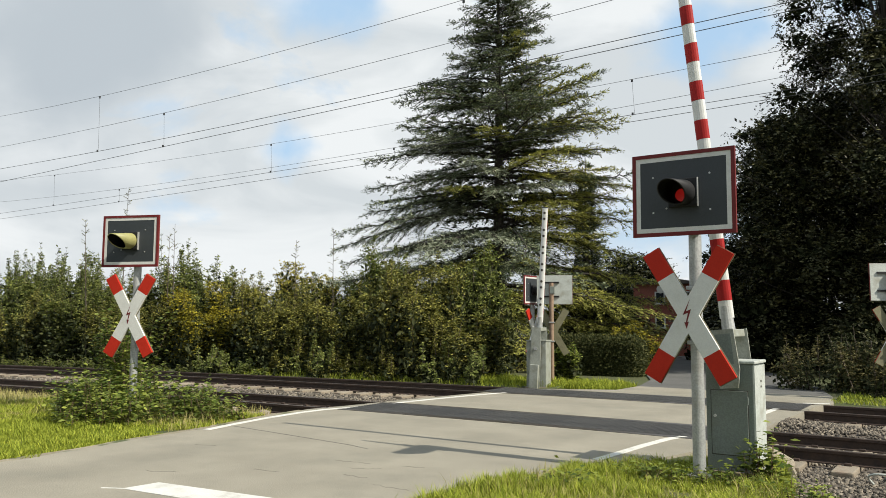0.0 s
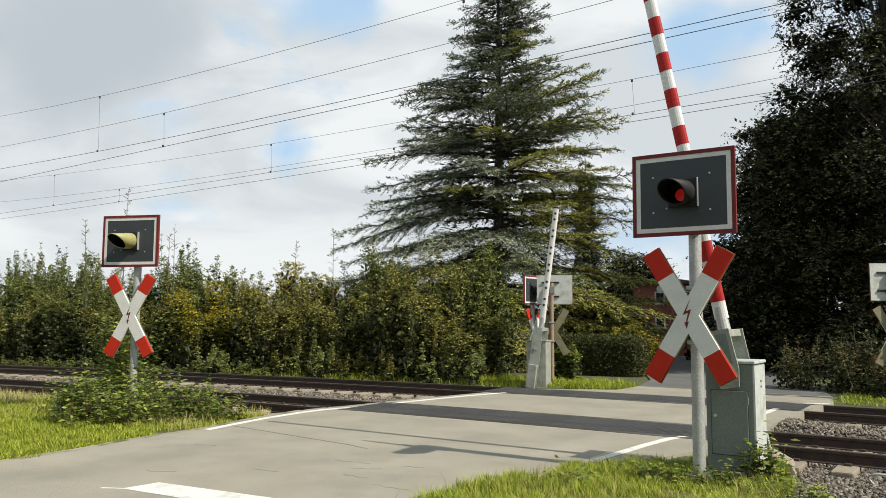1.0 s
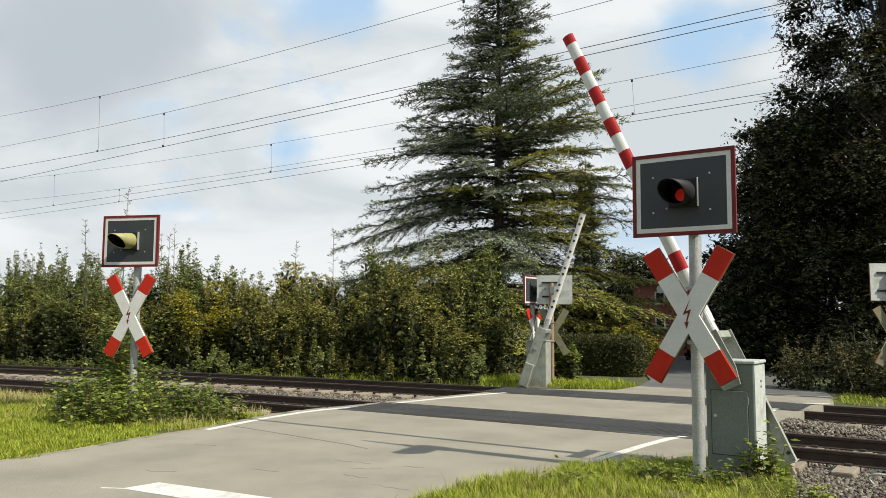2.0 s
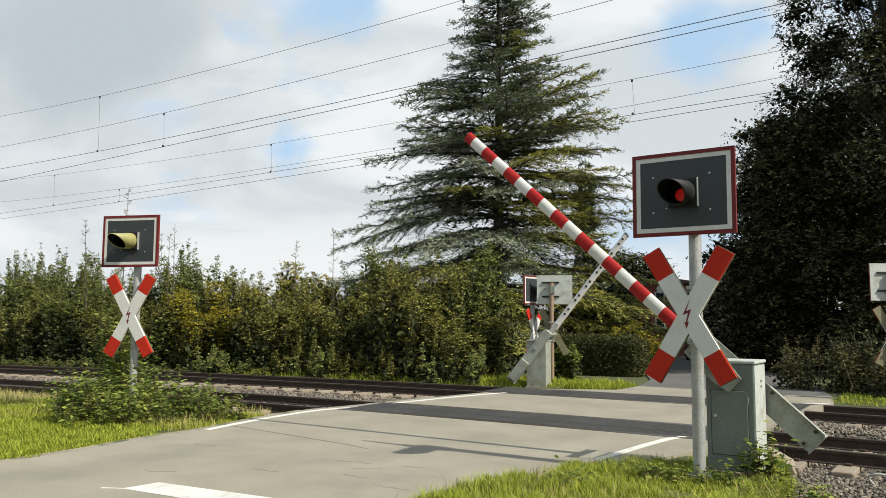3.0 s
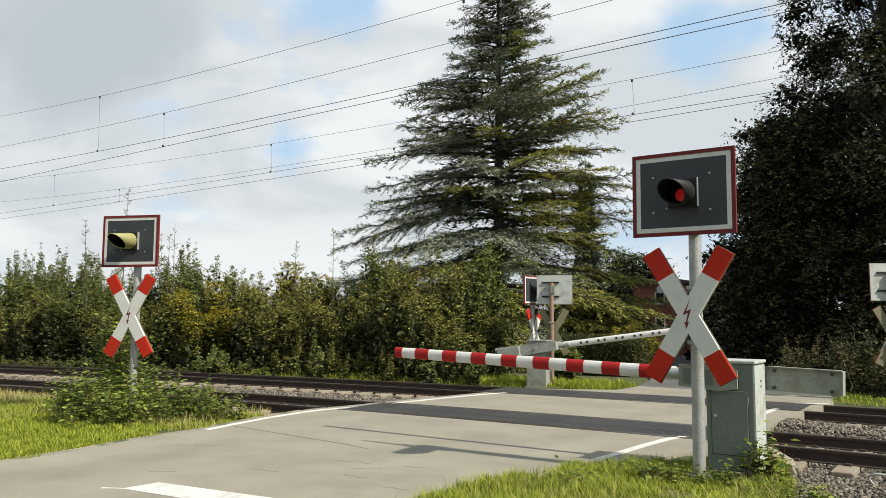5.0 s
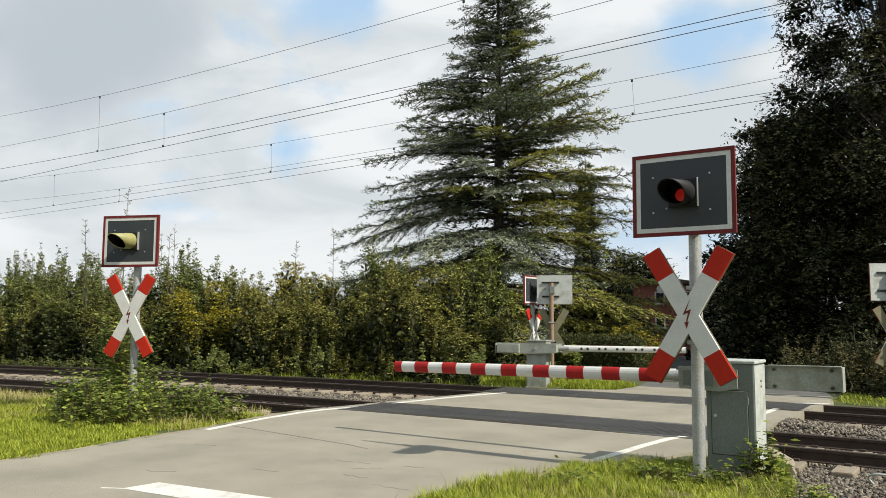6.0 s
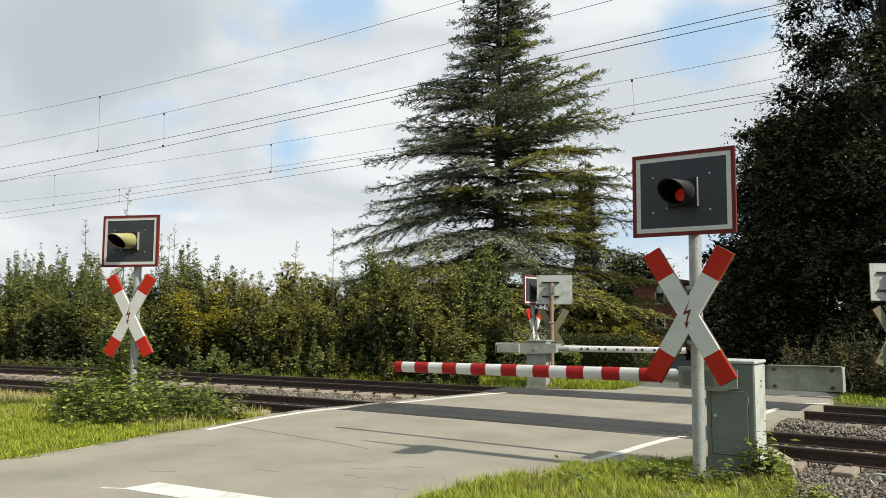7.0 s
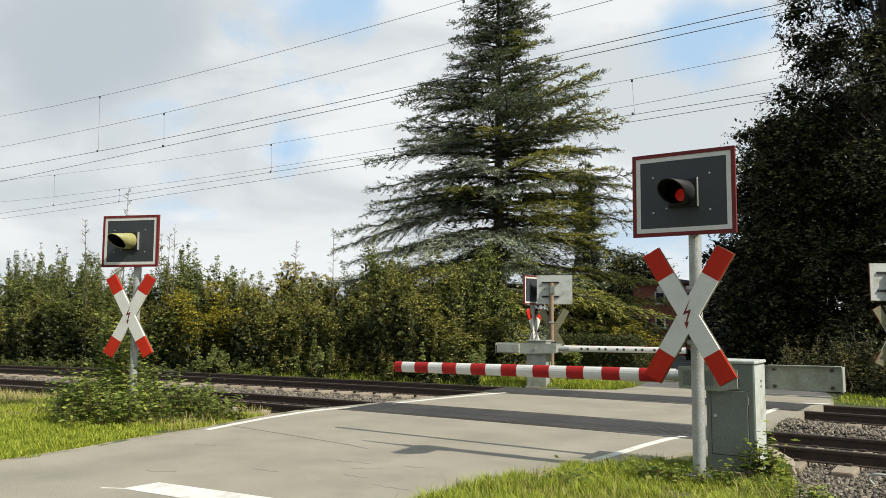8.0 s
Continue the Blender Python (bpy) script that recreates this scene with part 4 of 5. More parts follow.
def spray(rng, B, D, L, per, sag=0.12):
    """Leafy twigs from B along D: the places, ways and faces of the leaves, which lie spread to the light."""
    n = len(B)
    D = unit(D)
    s = (np.arange(per)[None, :] + rng.random((n, per))) / per
    P = B[:, None] + D[:, None] * (L[:, None] * s)[..., None]
    P[..., 2] -= sag * L[:, None] * s ** 2
    side = unit(np.cross(D, np.tile((0.0, 0.0, 1.0), (n, 1))) + 1e-4)
    sign = np.where((np.arange(per) + rng.integers(0, 2)) % 2, 1.0, -1.0)[None, :, None]
    W = D[:, None] * 0.6 + side[:, None] * sign * 0.9 + rng.normal(0, 0.3, (n, per, 3)) + (0, 0, -0.12)
    N = rng.normal(0, 0.38, (n, per, 3)) + D[:, None] * 0.25 + (0, 0, 0.9)
    return P.reshape(-1, 3), W.reshape(-1, 3), N.reshape(-1, 3)


def shrub_mesh(seed, w, d, h, n, mat, leaf=0.075, shoots=14, shoot_h=0.9):
    """A wide, uneven shrub of many splayed stems with leafy twigs and upright shoots: leaves, stems, dark inside."""
    rng = np.random.default_rng(seed)
    small = min(1.0, h / 2.0)
    count = max(8, int(w * d * 3.4 / max(small, 0.45)))
    segs, rows = [], []
    per = 9
    twigs = max(6, n // (per * count))
    tops = []
    for _ in range(count):
        x, y = rng.uniform(-w / 2, w / 2), rng.uniform(-d / 2, d / 2)
        edge = max(abs(x) / (w / 2), abs(y) / (d / 2))
        top = np.array([x, y, h * rng.uniform(0.62, 1.0) * (1 - 0.18 * edge ** 2)])
        foot = np.array([x * 0.55, y * 0.55, -0.1])
        segs.append((foot, top, 0.024 * small + 0.004, 0.006))
        tops.append(top)
        s = rng.uniform(0.05, 1.0, twigs) ** 0.62
        B = foot + (top - foot) * s[:, None]
        a = rng.uniform(0, 6.283, twigs)
        D = np.stack([np.cos(a), np.sin(a), rng.uniform(-0.1, 0.75, twigs)], 1)
        L = small * rng.uniform(0.25, 0.62, twigs) * (1.12 - 0.4 * s)
        rows.append(spray(rng, B, D, L, per))
    for _ in range(shoots):
        b = tops[rng.integers(len(tops))] * (1, 1, 0.9) + rng.normal(0, 0.06, 3)
        tip = b + np.array([rng.normal(0, 0.16), rng.normal(0, 0.16), 1.0]) * shoot_h * rng.uniform(0.35, 1.15)
        segs.append((b, tip, 0.01, 0.003))
        k = max(5, int(30 * shoot_h))
        s = rng.random(k)
        a = rng.uniform(0, 6.283, k)
        D = np.stack([np.cos(a), np.sin(a), np.full(k, 0.7)], 1)
        rows.append(spray(rng, b + (tip - b) * s[:, None], D, 0.26 * (1.2 - s) * small, 5))
    P, D, N = (np.concatenate([r[k] for r in rows]) for k in range(3))
    P[:, 2] = np.maximum(P[:, 2], 0.02)
    k = len(P)
    tops = np.array(tops)
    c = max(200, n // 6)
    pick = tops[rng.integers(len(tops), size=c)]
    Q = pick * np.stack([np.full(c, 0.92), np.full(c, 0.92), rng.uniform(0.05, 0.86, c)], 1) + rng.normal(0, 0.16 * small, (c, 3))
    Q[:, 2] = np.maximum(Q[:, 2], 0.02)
    # larger dark leaves put the shrub's inner shade into colour
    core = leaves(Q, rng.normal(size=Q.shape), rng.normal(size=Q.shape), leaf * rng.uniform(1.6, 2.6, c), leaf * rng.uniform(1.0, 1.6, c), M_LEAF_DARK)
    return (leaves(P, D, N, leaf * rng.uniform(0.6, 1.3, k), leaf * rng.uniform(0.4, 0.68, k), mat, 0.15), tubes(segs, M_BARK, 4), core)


def shrub(name, meshes, m, label, category, group=""):
    t = thing(name, m, label, category, group)
    part("foliage", meshes[0], None, t)
    tagged(part("branchwork", meshes[1], None, t, "thin brown stems"), kind="stuff")
    part("inner_foliage", meshes[2], None, t, "inner leaves coloured dark for shade")
    return t


def build_shrub_row():
    kinds = [shrub_mesh(21, 2.6, 2.4, 3.2, 19000, M_LEAF, 0.084, 16, 0.8), shrub_mesh(22, 2.4, 2.4, 3.0, 19000, M_LEAF_OLIVE, 0.08, 18, 0.8),
             shrub_mesh(23, 2.4, 2.2, 3.1, 19000, M_LEAF_YEL, 0.078, 10, 0.4), shrub_mesh(24, 2.6, 2.4, 3.4, 19000, M_LEAF, 0.088, 24, 1.25)]
    names = ["dense dark green shrub beside the railway", "dense olive green shrub beside the railway", "yellowing autumn shrub beside the railway",
             "tall green shrub with upright shoots beside the railway"]
    rnd = random.Random(8)
    for row, (y0, zs) in enumerate(((20.0, 0.92), (22.2, 1.12))):
        x = -13.2 - 0.9 * row
        while x > -46:
            k = rnd.choice((0, 1, 3, 0, 3)) if row else rnd.choice((0, 1, 0, 1, 3))
            if -25.0 < x < -20.4:
                k = 2
            y = y0 + arch(x, 0.0) * (0.95 if row == 0 else 0.65) + rnd.uniform(-0.35, 0.35)
            s = zs * rnd.uniform(0.8, 1.15) * float(np.interp(x, [-46, -27, -25, -22, -19.5, -17.5, -15.5, -14.2, -13], [1.16, 1.18, 1.26, 1.16, 1.2, 1.2, 1.36, 1.26, 0.9]))
            m = pose(x, y, -0.3, 0, 0, rnd.uniform(0, 360))
            shrub("shrub", kinds[k], m @ Matrix.Diagonal((1, 1, s, 1)), names[k], "shrub", "shrubs beside the railway")
            x -= rnd.uniform(1.5, 2.1)


build_shrub_row()


def sapling(m, h, seed):
    """A slender sapling with short leafy twigs, taller than the shrubs round it."""
    rng = np.random.default_rng(seed)
    t = thing("sapling", m, "slender sapling rising out of the shrubs", "sapling", "saplings among the shrubs")
    lean = rng.normal(0, 0.02, 2)
    zs = np.linspace(0, h, 12)
    pts = [np.array([lean[0] * z + 0.03 * math.sin(z), lean[1] * z, z]) for z in zs]
    segs = [(a, b, 0.026 * (1 - i / 12) + 0.003, 0.026 * (1 - (i + 1) / 12) + 0.003) for i, (a, b) in enumerate(zip(pts, pts[1:]))]
    k = int(34 * h / 5)
    s = rng.uniform(0.3, 1.0, k)
    B = np.stack([np.interp(s * h, zs, [q[j] for q in pts]) for j in range(3)], 1)
    a = rng.uniform(0, 6.283, k)
    D = np.stack([np.cos(a), np.sin(a), rng.uniform(0.4, 1.1, k)], 1)
    L = (0.5 * (1.1 - s) + 0.1) * rng.uniform(0.6, 1.2, k)
    segs += [(b, b + d / np.linalg.norm(d) * l, 0.006, 0.002) for b, d, l in zip(B, D, L)]
    P, W, N = spray(rng, B, D, L, 8)
    n = len(P)
    tagged(part("branchwork", tubes(segs, M_BARK, 4), None, t, "thin grey brown stem and twigs"), kind="stuff")
    part("foliage", leaves(P, W, N, rng.uniform(0.04, 0.075, n), rng.uniform(0.02, 0.04, n), M_LEAF_OLIVE, 0.15), None, t)


for k, (x, y, h) in enumerate(((-27.0, 16.5, 6.9), (-28.0, 15.8, 5.7), (-19.5, 20.1, 5.2), (-21.0, 19.6, 4.9), (-25.3, 17.6, 5.6), (-24.9, 17.0, 5.2))):
    sapling(pose(x, y, -0.3), h, 91 + k)


def build_low_growth():
    """Low herbs and brambles along the far ballast edge."""
    herb = [shrub_mesh(31, 1.6, 0.9, 0.65, 3400, M_LEAF_HERB, 0.075, 20, 0.45), shrub_mesh(32, 1.6, 0.9, 0.75, 3000, M_LEAF_OLIVE, 0.06, 24, 0.6),
            shrub_mesh(33, 1.7, 1.0, 0.6, 2200, M_LEAF, 0.06, 6, 0.3)]
    rnd = random.Random(5)
    x = -12.6
    while x > -42:
        y = 18.45 + arch(x, 0.0) * 0.97 + rnd.uniform(-0.1, 0.25)
        shrub("herb_clump", herb[(rnd.random() < 0.3) if x > -22 else 2], pose(x, y, -0.25, 0, 0, rnd.uniform(-25, 25)) @ Matrix.Diagonal((1, 1, rnd.uniform(0.7, 1.5) if x > -19 else rnd.uniform(0.5, 1.1), 1)), "low green herbs at the edge of the ballast", "weeds",
              "herb clumps along the ballast")
        x -= rnd.uniform(0.55, 1.0)
    bram = [shrub_mesh(41, 2.0, 1.6, 1.3, 4200, M_LEAF_DRY, 0.06, 14, 0.5), shrub_mesh(42, 2.0, 1.6, 1.5, 4200, M_LEAF_DARK, 0.07, 10, 0.5)]
    for x, y, k in ((-3.9, 21.6, 0), (-2.6, 21.2, 0), (-1.2, 21.0, 1), (-3.2, 22.6, 1), (-1.8, 22.6, 0), (0.6, 21.4, 0), (2.4, 21.6, 1)):
        shrub("bramble", bram[k], pose(x, y, -0.15, 0, 0, rnd.uniform(0, 360)), "dry olive brambles under dark trees", "bramble", "brambles under the trees")


build_low_growth()


def broad_tree(m, seed, h, r, base, n, label, mat=None, leaf=0.15, blob_n=95, extra=()):
    """A broad crown of leafy boughs; extra boughs are rows of azimuth, reach and height."""
    rng = np.random.default_rng(seed)
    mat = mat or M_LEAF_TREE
    t = thing("broadleaf_tree", m, label, "tree", "trees beyond the crossing")
    segs = [((0, 0, -0.3), (0.1, 0, h * 0.3), 0.32, 0.25), ((0.1, 0, h * 0.3), (0, 0.1, h * 0.75), 0.25, 0.08)]
    blobs = []
    for _ in range(blob_n):
        a, f = rng.uniform(0, 6.283), rng.uniform(0, 1)
        z = base + (h - base) * f
        rad = r * (1 - 0.75 * max(0, f - 0.45) / 0.55) * math.sqrt(rng.uniform(0.05, 1))
        c = np.array([math.cos(a) * rad, math.sin(a) * rad, z])
        s = rng.uniform(0.55, 1.3) * min(1, r / 3.5)
        blobs.append((*c, s * 1.15, s * 1.15, s * 0.75))
        z1 = max(0.6, z * 0.7)
        segs.append(((0, 0, min(z1, h * 0.7)), c, 0.04, 0.01))
    for a, rad, z in extra:
        a = radians(a)
        for q in np.linspace(0.55, 1.0, 5):
            s = 0.75 * (1.25 - q)  + 0.12
            c = np.array([math.cos(a) * rad * q, math.sin(a) * rad * q, z - 1.2 * (1 - q)]) + rng.normal(0, 0.12, 3)
            blobs.append((*c, s, s, s * 0.6))
        segs.append(((0, 0, z - 3), (math.cos(a) * rad, math.sin(a) * rad, z), 0.04, 0.01))
    per = 8
    B, v = crown_points(rng, blobs, n // per, 0.45)
    P, D, N = spray(rng, B, v + rng.normal(0, 0.5, v.shape) + (0, 0, 0.15), leaf * rng.uniform(2.5, 5.5, len(B)), per, 0.3)
    P[:, 2] = np.maximum(P[:, 2], 0.1)
    k = len(P)
    # inner leaves carry the crown's shade in their colour and close sky gaps
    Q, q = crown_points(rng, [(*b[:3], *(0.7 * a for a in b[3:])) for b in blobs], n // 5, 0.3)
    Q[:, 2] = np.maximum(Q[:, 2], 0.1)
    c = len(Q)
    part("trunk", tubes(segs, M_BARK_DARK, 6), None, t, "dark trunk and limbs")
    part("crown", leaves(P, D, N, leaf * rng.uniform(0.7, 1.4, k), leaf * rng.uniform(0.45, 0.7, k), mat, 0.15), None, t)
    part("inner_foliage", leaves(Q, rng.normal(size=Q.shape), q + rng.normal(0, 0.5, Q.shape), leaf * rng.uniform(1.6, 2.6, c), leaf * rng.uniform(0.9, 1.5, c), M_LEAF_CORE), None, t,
         "inner leaves coloured dark for shade")
    return t


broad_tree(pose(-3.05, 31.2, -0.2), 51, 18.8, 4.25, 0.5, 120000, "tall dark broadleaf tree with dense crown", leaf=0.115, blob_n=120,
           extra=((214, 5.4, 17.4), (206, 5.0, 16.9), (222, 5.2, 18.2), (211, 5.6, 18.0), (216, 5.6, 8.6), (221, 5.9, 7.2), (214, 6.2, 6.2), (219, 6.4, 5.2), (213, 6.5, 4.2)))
# added right of the view to shade the crown beside it
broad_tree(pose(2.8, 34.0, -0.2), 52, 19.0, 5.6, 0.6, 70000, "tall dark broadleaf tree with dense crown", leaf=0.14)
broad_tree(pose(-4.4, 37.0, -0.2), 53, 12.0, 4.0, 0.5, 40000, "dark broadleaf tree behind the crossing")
# another tree added out of view for shade; copied behind the eye below
unseen_tree = broad_tree(pose(8.5, 36.0, -0.2), 54, 15.0, 5.0, 0.8, 12000, "tall dark broadleaf tree with dense crown", leaf=0.3)
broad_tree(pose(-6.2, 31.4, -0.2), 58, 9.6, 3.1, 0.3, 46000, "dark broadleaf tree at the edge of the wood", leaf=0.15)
broad_tree(pose(-19.5, 47.0, -0.2), 55, 5.8, 4.0, 0.3, 16000, "dark tree beside the brick house", leaf=0.17)
broad_tree(pose(-9.4, 36.0, -0.2), 56, 5.0, 2.4, 0.3, 16000, "dark tree beside the brick house", leaf=0.17)
broad_tree(pose(-14.3, 31.0, -0.2), 57, 3.9, 1.9, 0.2, 18000, "dark shrubby tree beside the lane", leaf=0.1)


# added, unseen trees behind the eye; they dim sky light on the signs
for k, (x, y) in enumerate(((-26, -12), (-13, -15), (1, -15))):
    copy_thing(unseen_tree, pose(x, y, -0.2, 0, 0, 57 * k))


def house(m):
    t = thing("brick_house", m, "red brick house among dark trees", "house")
    part("wall", boxed(-2.0, 1.5, -2, 2, -0.4, 3.95), M_BRICK, t, "red brick wall")
    bm = bmesh.new()
    prism(bm, [(-2.3, 3.95), (1.8, 3.95), (-0.25, 4.3)], -2.2, 2.2)
    part("satellite_dish", rod(bmesh.new(), (-0.55, -2.2, 3.66), (-0.52, -2.12, 3.68), 0.2, 0.12, n=16), M_WHITE, t, "white dish")
    part("roof", bm, M_ROOF, t, "dark tiled roof")
    for x in (-0.6, 0.9):
        for z in (1.75, 3.0):
            wn = part("window", boxed(x - 0.27, x + 0.27, -2.04, -2.01, z - 0.06, z + 0.56), M_WHITE, t, "white framed window")
            part("pane", boxed(x - 0.19, x + 0.19, -2.05, -2.041, z, z + 0.5), M_PANE, wn, "dark glass pane")
            part("sill", boxed(x - 0.3, x + 0.3, -2.1, -2.01, z - 0.1, z - 0.06), M_WHITE, wn)
    return t


house(pose(-14.0, 41.0, -0.3, 0, 0, 4))


def trimmed_hedge():
    rng = np.random.default_rng(9)
    t = thing("trimmed_hedge", pose(-10.9, 23.6, -0.15, 0, 0, 8), "clipped green hedge beside the lane", "hedge")
    n = 22000
    L, Dp, H = 2.9, 1.3, 1.25
    f = rng.choice(4, n, p=[0.4, 0.3, 0.15, 0.15])
    a, b = rng.uniform(-0.5, 0.5, n), rng.random(n)
    P = np.stack([a * L, np.full(n, -Dp / 2), b * H], 1)
    v = np.tile((0.0, -1.0, 0.1), (n, 1))
    s = f == 1
    P[s] = np.stack([a[s] * L, (b[s] - 0.5) * Dp, np.full(s.sum(), H)], 1)
    v[s] = (0, 0, 1)
    for k, sg in ((2, 1), (3, -1)):
        s = f == k
        P[s] = np.stack([np.full(s.sum(), sg * L / 2), a[s] * Dp, b[s] * H], 1)
        v[s] = (sg, 0, 0.1)
    rnd = 0.18 * np.clip(P[:, 2:3] / H - 0.7, 0, 1)
    P[:, :2] *= 1 - rnd
    P += v * rng.normal(0, 0.06, (n, 1)) + rng.normal(0, 0.03, (n, 3))
    P[:, 2] = np.maximum(P[:, 2], 0.02)
    D = v + rng.normal(0, 0.6, (n, 3))
    part("foliage", leaves(P, D, v + rng.normal(0, 0.6, (n, 3)), rng.uniform(0.05, 0.1, n), rng.uniform(0.03, 0.05, n), M_HEDGE), None, t)
    # solid block whose dark colour stands for shade within the hedge
    part("core", boxed(-L / 2 + 0.12, L / 2 - 0.12, -Dp / 2 + 0.12, Dp / 2 - 0.12, 0, H - 0.12, bevel=0.1), M_LEAF_DARK, t, "solid core coloured dark for inner shade")


trimmed_hedge()
shrub("golden_shrub", shrub_mesh(61, 1.3, 1.2, 1.9, 7000, M_LEAF_YEL, 0.06, 4, 0.15), pose(-9.95, 24.2, -0.1), "yellow-green rounded shrub behind the hedge", "shrub")
shrub("shrub", shrub_mesh(62, 0.8, 0.9, 1.05, 3500, M_LEAF_WEED, 0.07, 10, 0.4), pose(-10.35, 20.3, -0.1), "bright green shrub beside the brown signal post", "shrub")


def weed_patch(m, seed, w, d, h, n, leaf, label, shoots=()):
    """Stalks that carry broad leaves in pairs."""
    rng = np.random.default_rng(seed)
    t = thing("weed_patch", m, label, "weeds")
    segs, P, D = [], [], []
    stalks = [(rng.uniform(-w / 2, w / 2), rng.uniform(-d / 2, d / 2), h * rng.uniform(0.45, 1.1)) for _ in range(n)] + list(shoots)
    for x, y, hh in stalks:
        hh *= max(0.35, 1 - (abs(x) / (w / 2)) ** 2 * 0.5) if hh <= h * 1.1 else 1
        lean = rng.normal(0, 0.16, 2)
        b, e = np.array([x, y, 0.0]), np.array([x + lean[0] * hh, y + lean[1] * hh, hh])
        segs.append((b, e, 0.008, 0.003))
        for s in np.arange(0.1, 1.03, 0.045 / max(hh, 0.2)):
            for _ in range(3):
                a = rng.uniform(0, 6.283)
                P.append(b + (e - b) * s + rng.normal(0, 0.075 * min(1, leaf / 0.1), 3))
                D.append((math.cos(a), math.sin(a), rng.uniform(-0.35, 0.35)))
    P, D = np.array(P), np.array(D)
    P[:, 2] = np.maximum(P[:, 2], 0.03)
    k = len(P)
    part("foliage", leaves(P, D, rng.normal(0, 0.35, (k, 3)) + np.array([0, 0, 1.0]), leaf * rng.uniform(0.6, 1.3, k), leaf * rng.uniform(0.5, 0.8, k), M_LEAF_WEED, 0.12), None, t)
    tagged(part("stalk_growth", tubes(segs, M_STRAW, 4), None, t, "thin brown stalks"), kind="stuff")


weed_patch(pose(-12.75, 7.75, -0.05, 0, 0, -30), 71, 3.3, 1.7, 0.8, 150, 0.105, "leafy green weeds and seedlings round the signal post",
           [(-1.3 + 0.3 * math.sin(k * 2.4), 0.15 + 0.25 * math.cos(k * 1.7), 1.8 - 0.035 * k) for k in range(24)])
weed_patch(pose(-11.3, 8.5, -0.05), 72, 1.6, 0.8, 0.6, 60, 0.095, "leafy green weeds beside the road edge")
weed_patch(pose(-2.17, 8.72, -0.04), 73, 0.3, 0.25, 0.62, 18, 0.09, "green creeper against the barrier housing")
weed_patch(pose(-2.6, 8.4, -0.04), 74, 1.3, 0.4, 0.17, 45, 0.06, "low broad-leaved weeds in front of the barrier housing")


weed_patch(pose(-3.75, 7.3, -0.04), 75, 0.5, 0.35, 0.16, 22, 0.07, "broad-leaved weeds in the verge grass")
weed_patch(pose(-3.3, 8.15, -0.04), 76, 0.6, 0.35, 0.18, 26, 0.065, "broad-leaved weeds in the verge grass")
weed_patch(pose(-1.75, 8.1, -0.04), 77, 0.7, 0.5, 0.16, 30, 0.06, "broad-leaved weeds beside the ballast")


def grass(name, seed, n, area, mat, lo, hi, label, width=0.012, keep=None, zf=None):
    rng = np.random.default_rng(seed)
    x, y = rng.uniform(area[0], area[1], n), rng.uniform(area[2], area[3], n)
    clump = np.array([noise.noise((a * 1.3, b * 1.3, seed)) for a, b in zip(x, y)])
    ok = clump > -0.42
    if keep:
        ok &= np.array([keep(a, b) for a, b in zip(x, y)])
    x, y, clump = x[ok], y[ok], clump[ok]
    n = len(x)
    z = np.array([ground_height(a, b) for a, b in zip(x, y)]) - 0.01
    tuft = np.array([noise.noise((p * 6.0, q * 6.0, seed + 3.0)) for p, q in zip(x, y)])
    h = rng.uniform(lo, hi, n) * np.clip(1 + 0.7 * clump + 0.9 * tuft, 0.25, 2.2)
    h *= np.where((np.abs(x + 2.75) < 0.55) & (y > 7.5) & (y < 9.5), 0.55, 1.0)
    a, lean = rng.uniform(0, 6.283, n), rng.uniform(0.25, 1.05, n) * h
    dx, dy = np.cos(a), np.sin(a)
    sx, sy = -dy * width / 2, dx * width / 2
    B = np.stack([x, y, z], 1)
    mid = B + np.stack([dx * lean * 0.35, dy * lean * 0.35, h * 0.6], 1)
    tip = B + np.stack([dx * lean, dy * lean, h], 1)
    S = np.stack([sx, sy, np.zeros(n)], 1)
    V = np.stack([B - S, B + S, mid + S * 0.8, mid - S * 0.8, tip], 1)
    i = np.arange(n)[:, None] * 5
    F = np.concatenate([np.hstack([i, i + 1, i + 2]), np.hstack([i, i + 2, i + 3]), np.hstack([i + 3, i + 2, i + 4])])
    tagged(part(name, raw_mesh(V, F, mat), None), label, "grass", kind="stuff")


def right_verge(x, y):
    edge = np.interp(y, [0, 4, 6.4, 7.6, 8.4, 8.9, 9.4, 10.5], [-4.45, -4.5, -4.45, -4.35, -4.1, -3.6, -3.2, -3.0]) - 0.12 * noise.noise((y * 3, 0, 0)) - 0.1 * noise.noise((y * 8, x * 8, 0))
    gravel = -1.42 + 0.35 * (8.6 - y) + 0.15 * noise.noise((x * 4, y * 4, 0))
    return edge < x < max(gravel, -1.95) and not (-2.85 < x < -2.25 and 8.92 < y < 9.48)


def left_verge(x, y):
    edge = np.interp(y, [0, 4.4, 5.4, 6.4, 7.6, 9.25, 10.5], [-9.4, -9.65, -9.7, -10.05, -10.15, -10.65, -10.85]) + 0.2 * noise.noise((y * 2, 5, 0)) + 0.1 * noise.noise((y * 7, x * 7, 0))
    return x < edge


grass("verge_grass", 81, 100000, (-4.6, -1.0, 5.6, 9.9), M_GRASS, 0.04, 0.14, "green unmown verge grass beside the barrier", 0.0075, keep=right_verge)
grass("verge_grass", 82, 9000, (-4.6, -1.0, 5.6, 9.9), M_GRASS_DRY, 0.05, 0.18, "dry blades in the verge grass", 0.006, keep=right_verge)
grass("verge_grass", 83, 130000, (-16.5, -9.4, 4.0, 9.7), M_GRASS, 0.03, 0.095, "green verge grass beside the road", 0.009, keep=left_verge)
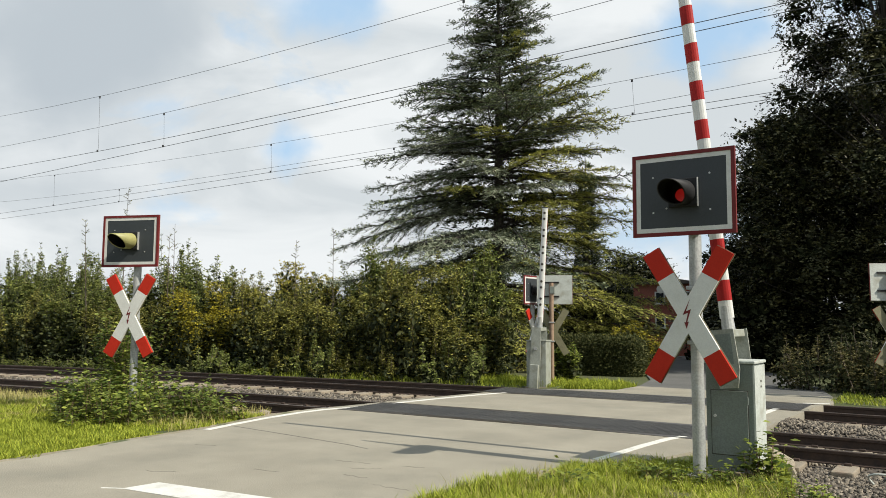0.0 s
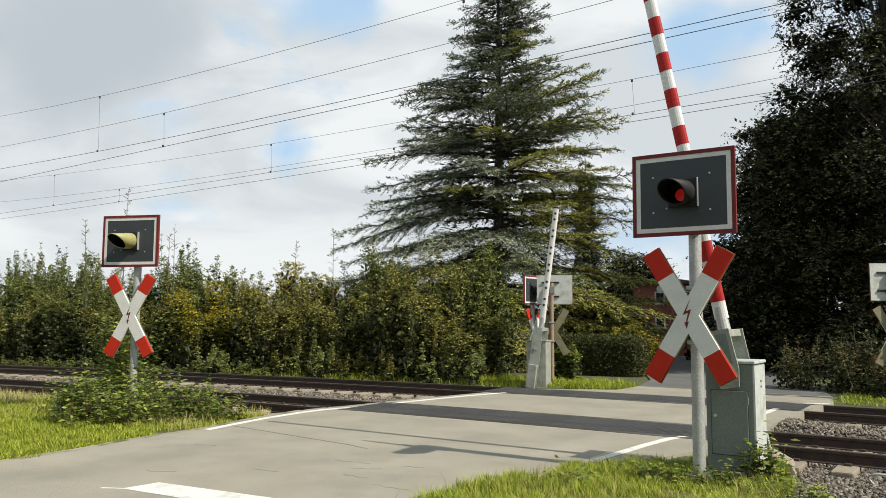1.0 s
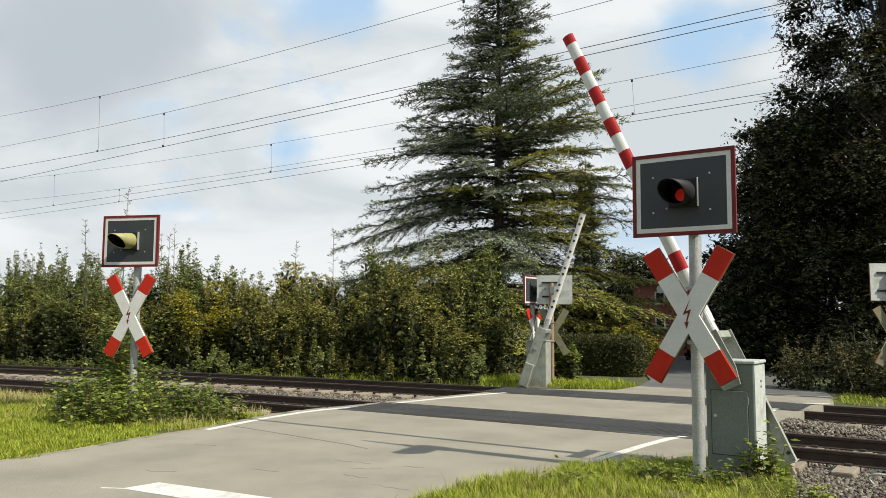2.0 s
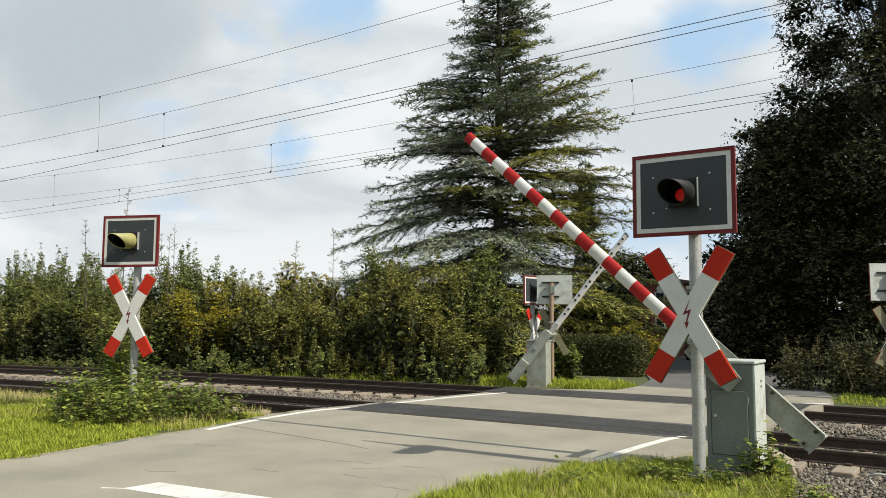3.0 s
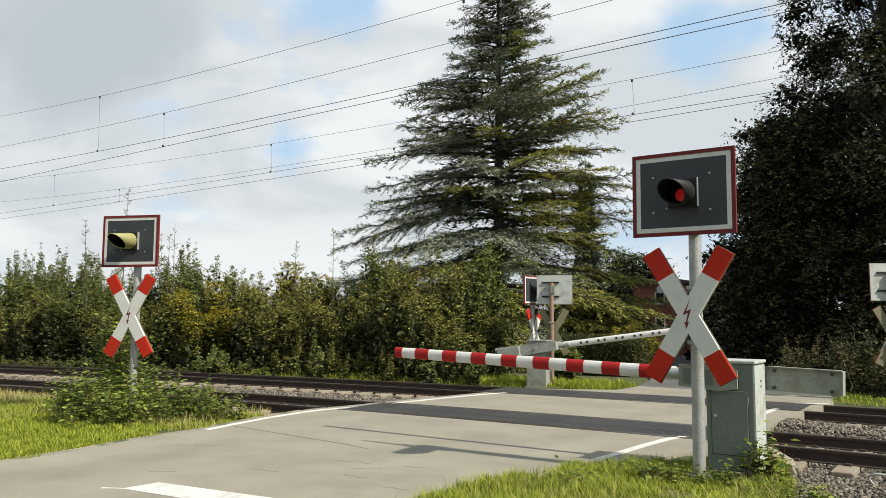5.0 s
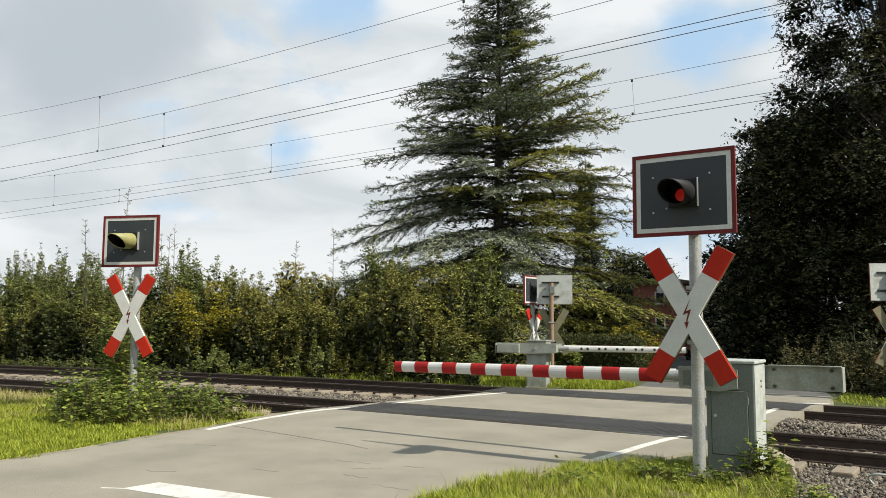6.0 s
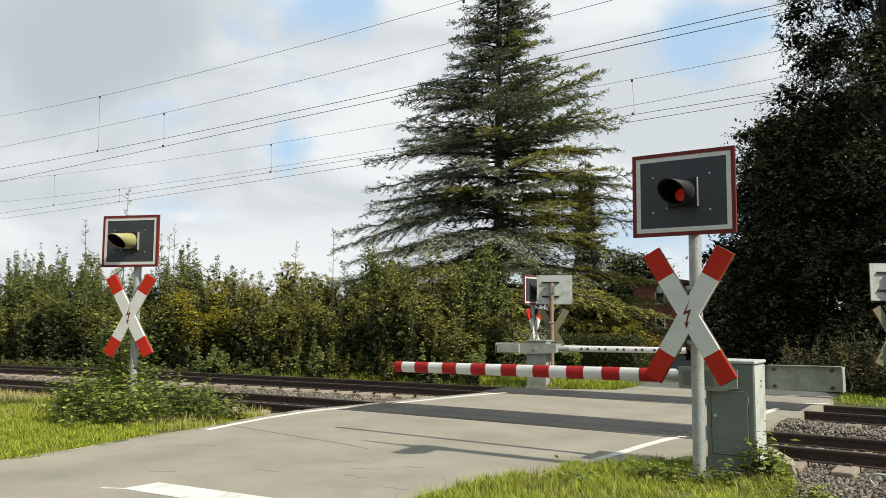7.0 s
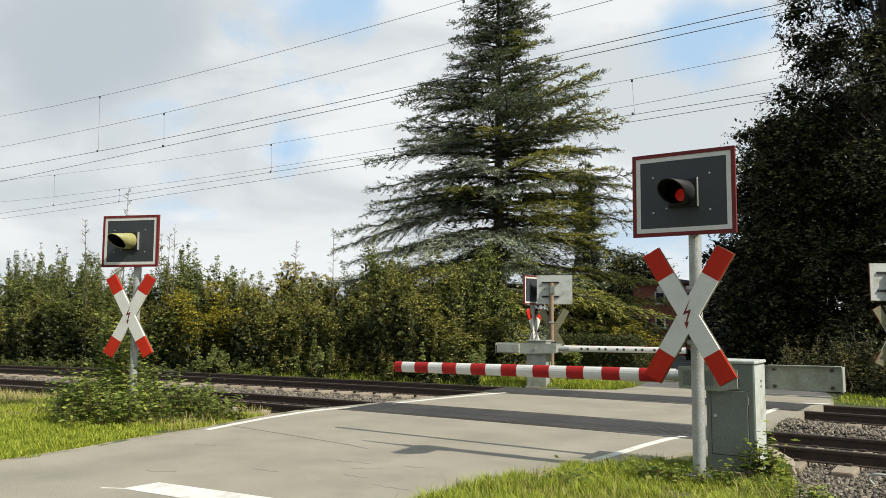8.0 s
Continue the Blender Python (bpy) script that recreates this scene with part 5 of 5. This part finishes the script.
grass("verge_grass", 84, 9000, (-19, -9.4, 7.2, 10.2), M_GRASS_DRY, 0.06, 0.2, "tall dry grass beside the track", 0.008, keep=left_verge)
grass("verge_grass", 85, 16000, (-14, -7.7, 18.0, 20.0), M_GRASS, 0.06, 0.18, "bright green grass beyond the tracks", 0.016,
      keep=lambda x, y: x < np.interp(y, [17.0, 18.2, 19.6, 22], [-9.7, -8.0, -8.0, -8.6]))
grass("verge_grass", 86, 7000, (-3.2, 2.0, 18.4, 21.0), M_GRASS, 0.03, 0.1, "grass at the foot of the brambles", 0.014)
grass("verge_grass", 89, 11000, (-21, -10.4, 15.6, 19.2), M_GRASS, 0.05, 0.2, "tall green grass along the far ballast edge", 0.011,
      keep=lambda x, y: 17.95 < y - arch(x, 0.0) < 18.7)
grass("verge_grass", 88, 5000, (-15.6, -13.2, 6.3, 7.6), M_GRASS_DRY, 0.02, 0.07, "dry brown patch in the verge grass", 0.009)
grass("verge_grass", 87, 9000, (-4.6, 4.0, -2.0, 5.6), M_GRASS, 0.06, 0.16, "green verge grass beside the road", 0.012)



def small_things():
    """A concrete end block by the crossing, a hose loop on the ballast and a few pale slabs."""
    bm = prism(bmesh.new(), [(-0.2, -0.25), (0.22, -0.25), (0.16, -0.12), (-0.1, 0.02), (-0.2, 0.02)], -0.3, 0.3)
    tagged(part("end_block", bm, M_SLEEPER, m=pose(-2.47, 10.75, 0, 0, 0, 10)), "pale concrete end block beside the crossing", "concrete block")
    for x, y, r, turn in ((-10.95, 9.55, 0.13, 20), (-11.55, 9.35, 0.17, 75), (-12.1, 9.6, 0.1, 140)):
        bm = bmesh.new()
        bmesh.ops.create_icosphere(bm, subdivisions=2, radius=r)
        for v in bm.verts:
            v.co += v.co.normalized() * r * 0.35 * noise.noise(v.co * 6.0 + Vector((x, y, 0)))
            v.co.z *= 0.6
        tagged(part("edge_stone", bm, M_SLEEPER, m=pose(x, y, -0.02, 0, 0, turn)), "pale rough stone beside the road edge", "stone", "stones beside the road")
    pts = [(-1.35, 10.35, -0.2), (-1.42, 10.3, -0.12), (-1.36, 10.2, -0.06), (-1.2, 10.2, -0.05), (-1.0, 10.3, -0.08), (-0.7, 10.35, -0.14), (-0.3, 10.4, -0.2)]
    cu = bpy.data.curves.new("cable", "CURVE")
    cu.dimensions, cu.bevel_depth, cu.bevel_resolution = "3D", 0.014, 2
    sp = cu.splines.new("NURBS")
    sp.points.add(len(pts) - 1)
    for q, c in zip(sp.points, pts):
        q.co = (*c, 1)
    sp.use_endpoint_u = True
    cu.materials.append(M_LIGHTGREY)
    tagged(new("cable", cu), "grey cable loop lying on the ballast", "cable")
    post = rod(bmesh.new(), (-15.3, 18.55, -0.4), (-15.3, 18.55, 1.0), 0.035, n=8)
    tagged(part("marker_post", post, M_BROWNPOLE), "thin weathered post beside the far track", "post")


small_things()
build_panels(road, NEAR_TRACK)
build_panels(road, FAR_TRACK)


# ---- what moves ----
def motions():
    """Both booms come down."""
    def swing(boom, z, rows):
        walk(boom, [(t, pose(0, 0, z, 0, a, 0)) for t, a in rows])
    swing(near_boom, 1.03, [(0.0, 84.2), (0.25, 83.7), (0.5, 82.5), (1.0, 79.1), (1.5, 73.2), (1.7, 70.3), (2.2, 61.6), (2.8, 47.6), (3.0, 42.2), (3.5, 28.6),
                            (4.0, 16.6), (4.5, 7.8), (4.7, 5.0), (5.0, 1.9), (5.3, 0.2), (5.6, -0.5), (8.0, -0.6)])
    swing(far_boom, 1.02, [(0.0, 86.9), (0.5, 85.4), (1.0, 82.2), (1.5, 78.0), (2.2, 67.5), (2.8, 56.5), (3.5, 37.7), (4.0, 26.5), (4.5, 16.2), (5.0, 8.0), (5.4, 2.6),
                           (5.8, 0.2), (8.0, 0.0)])


motions()
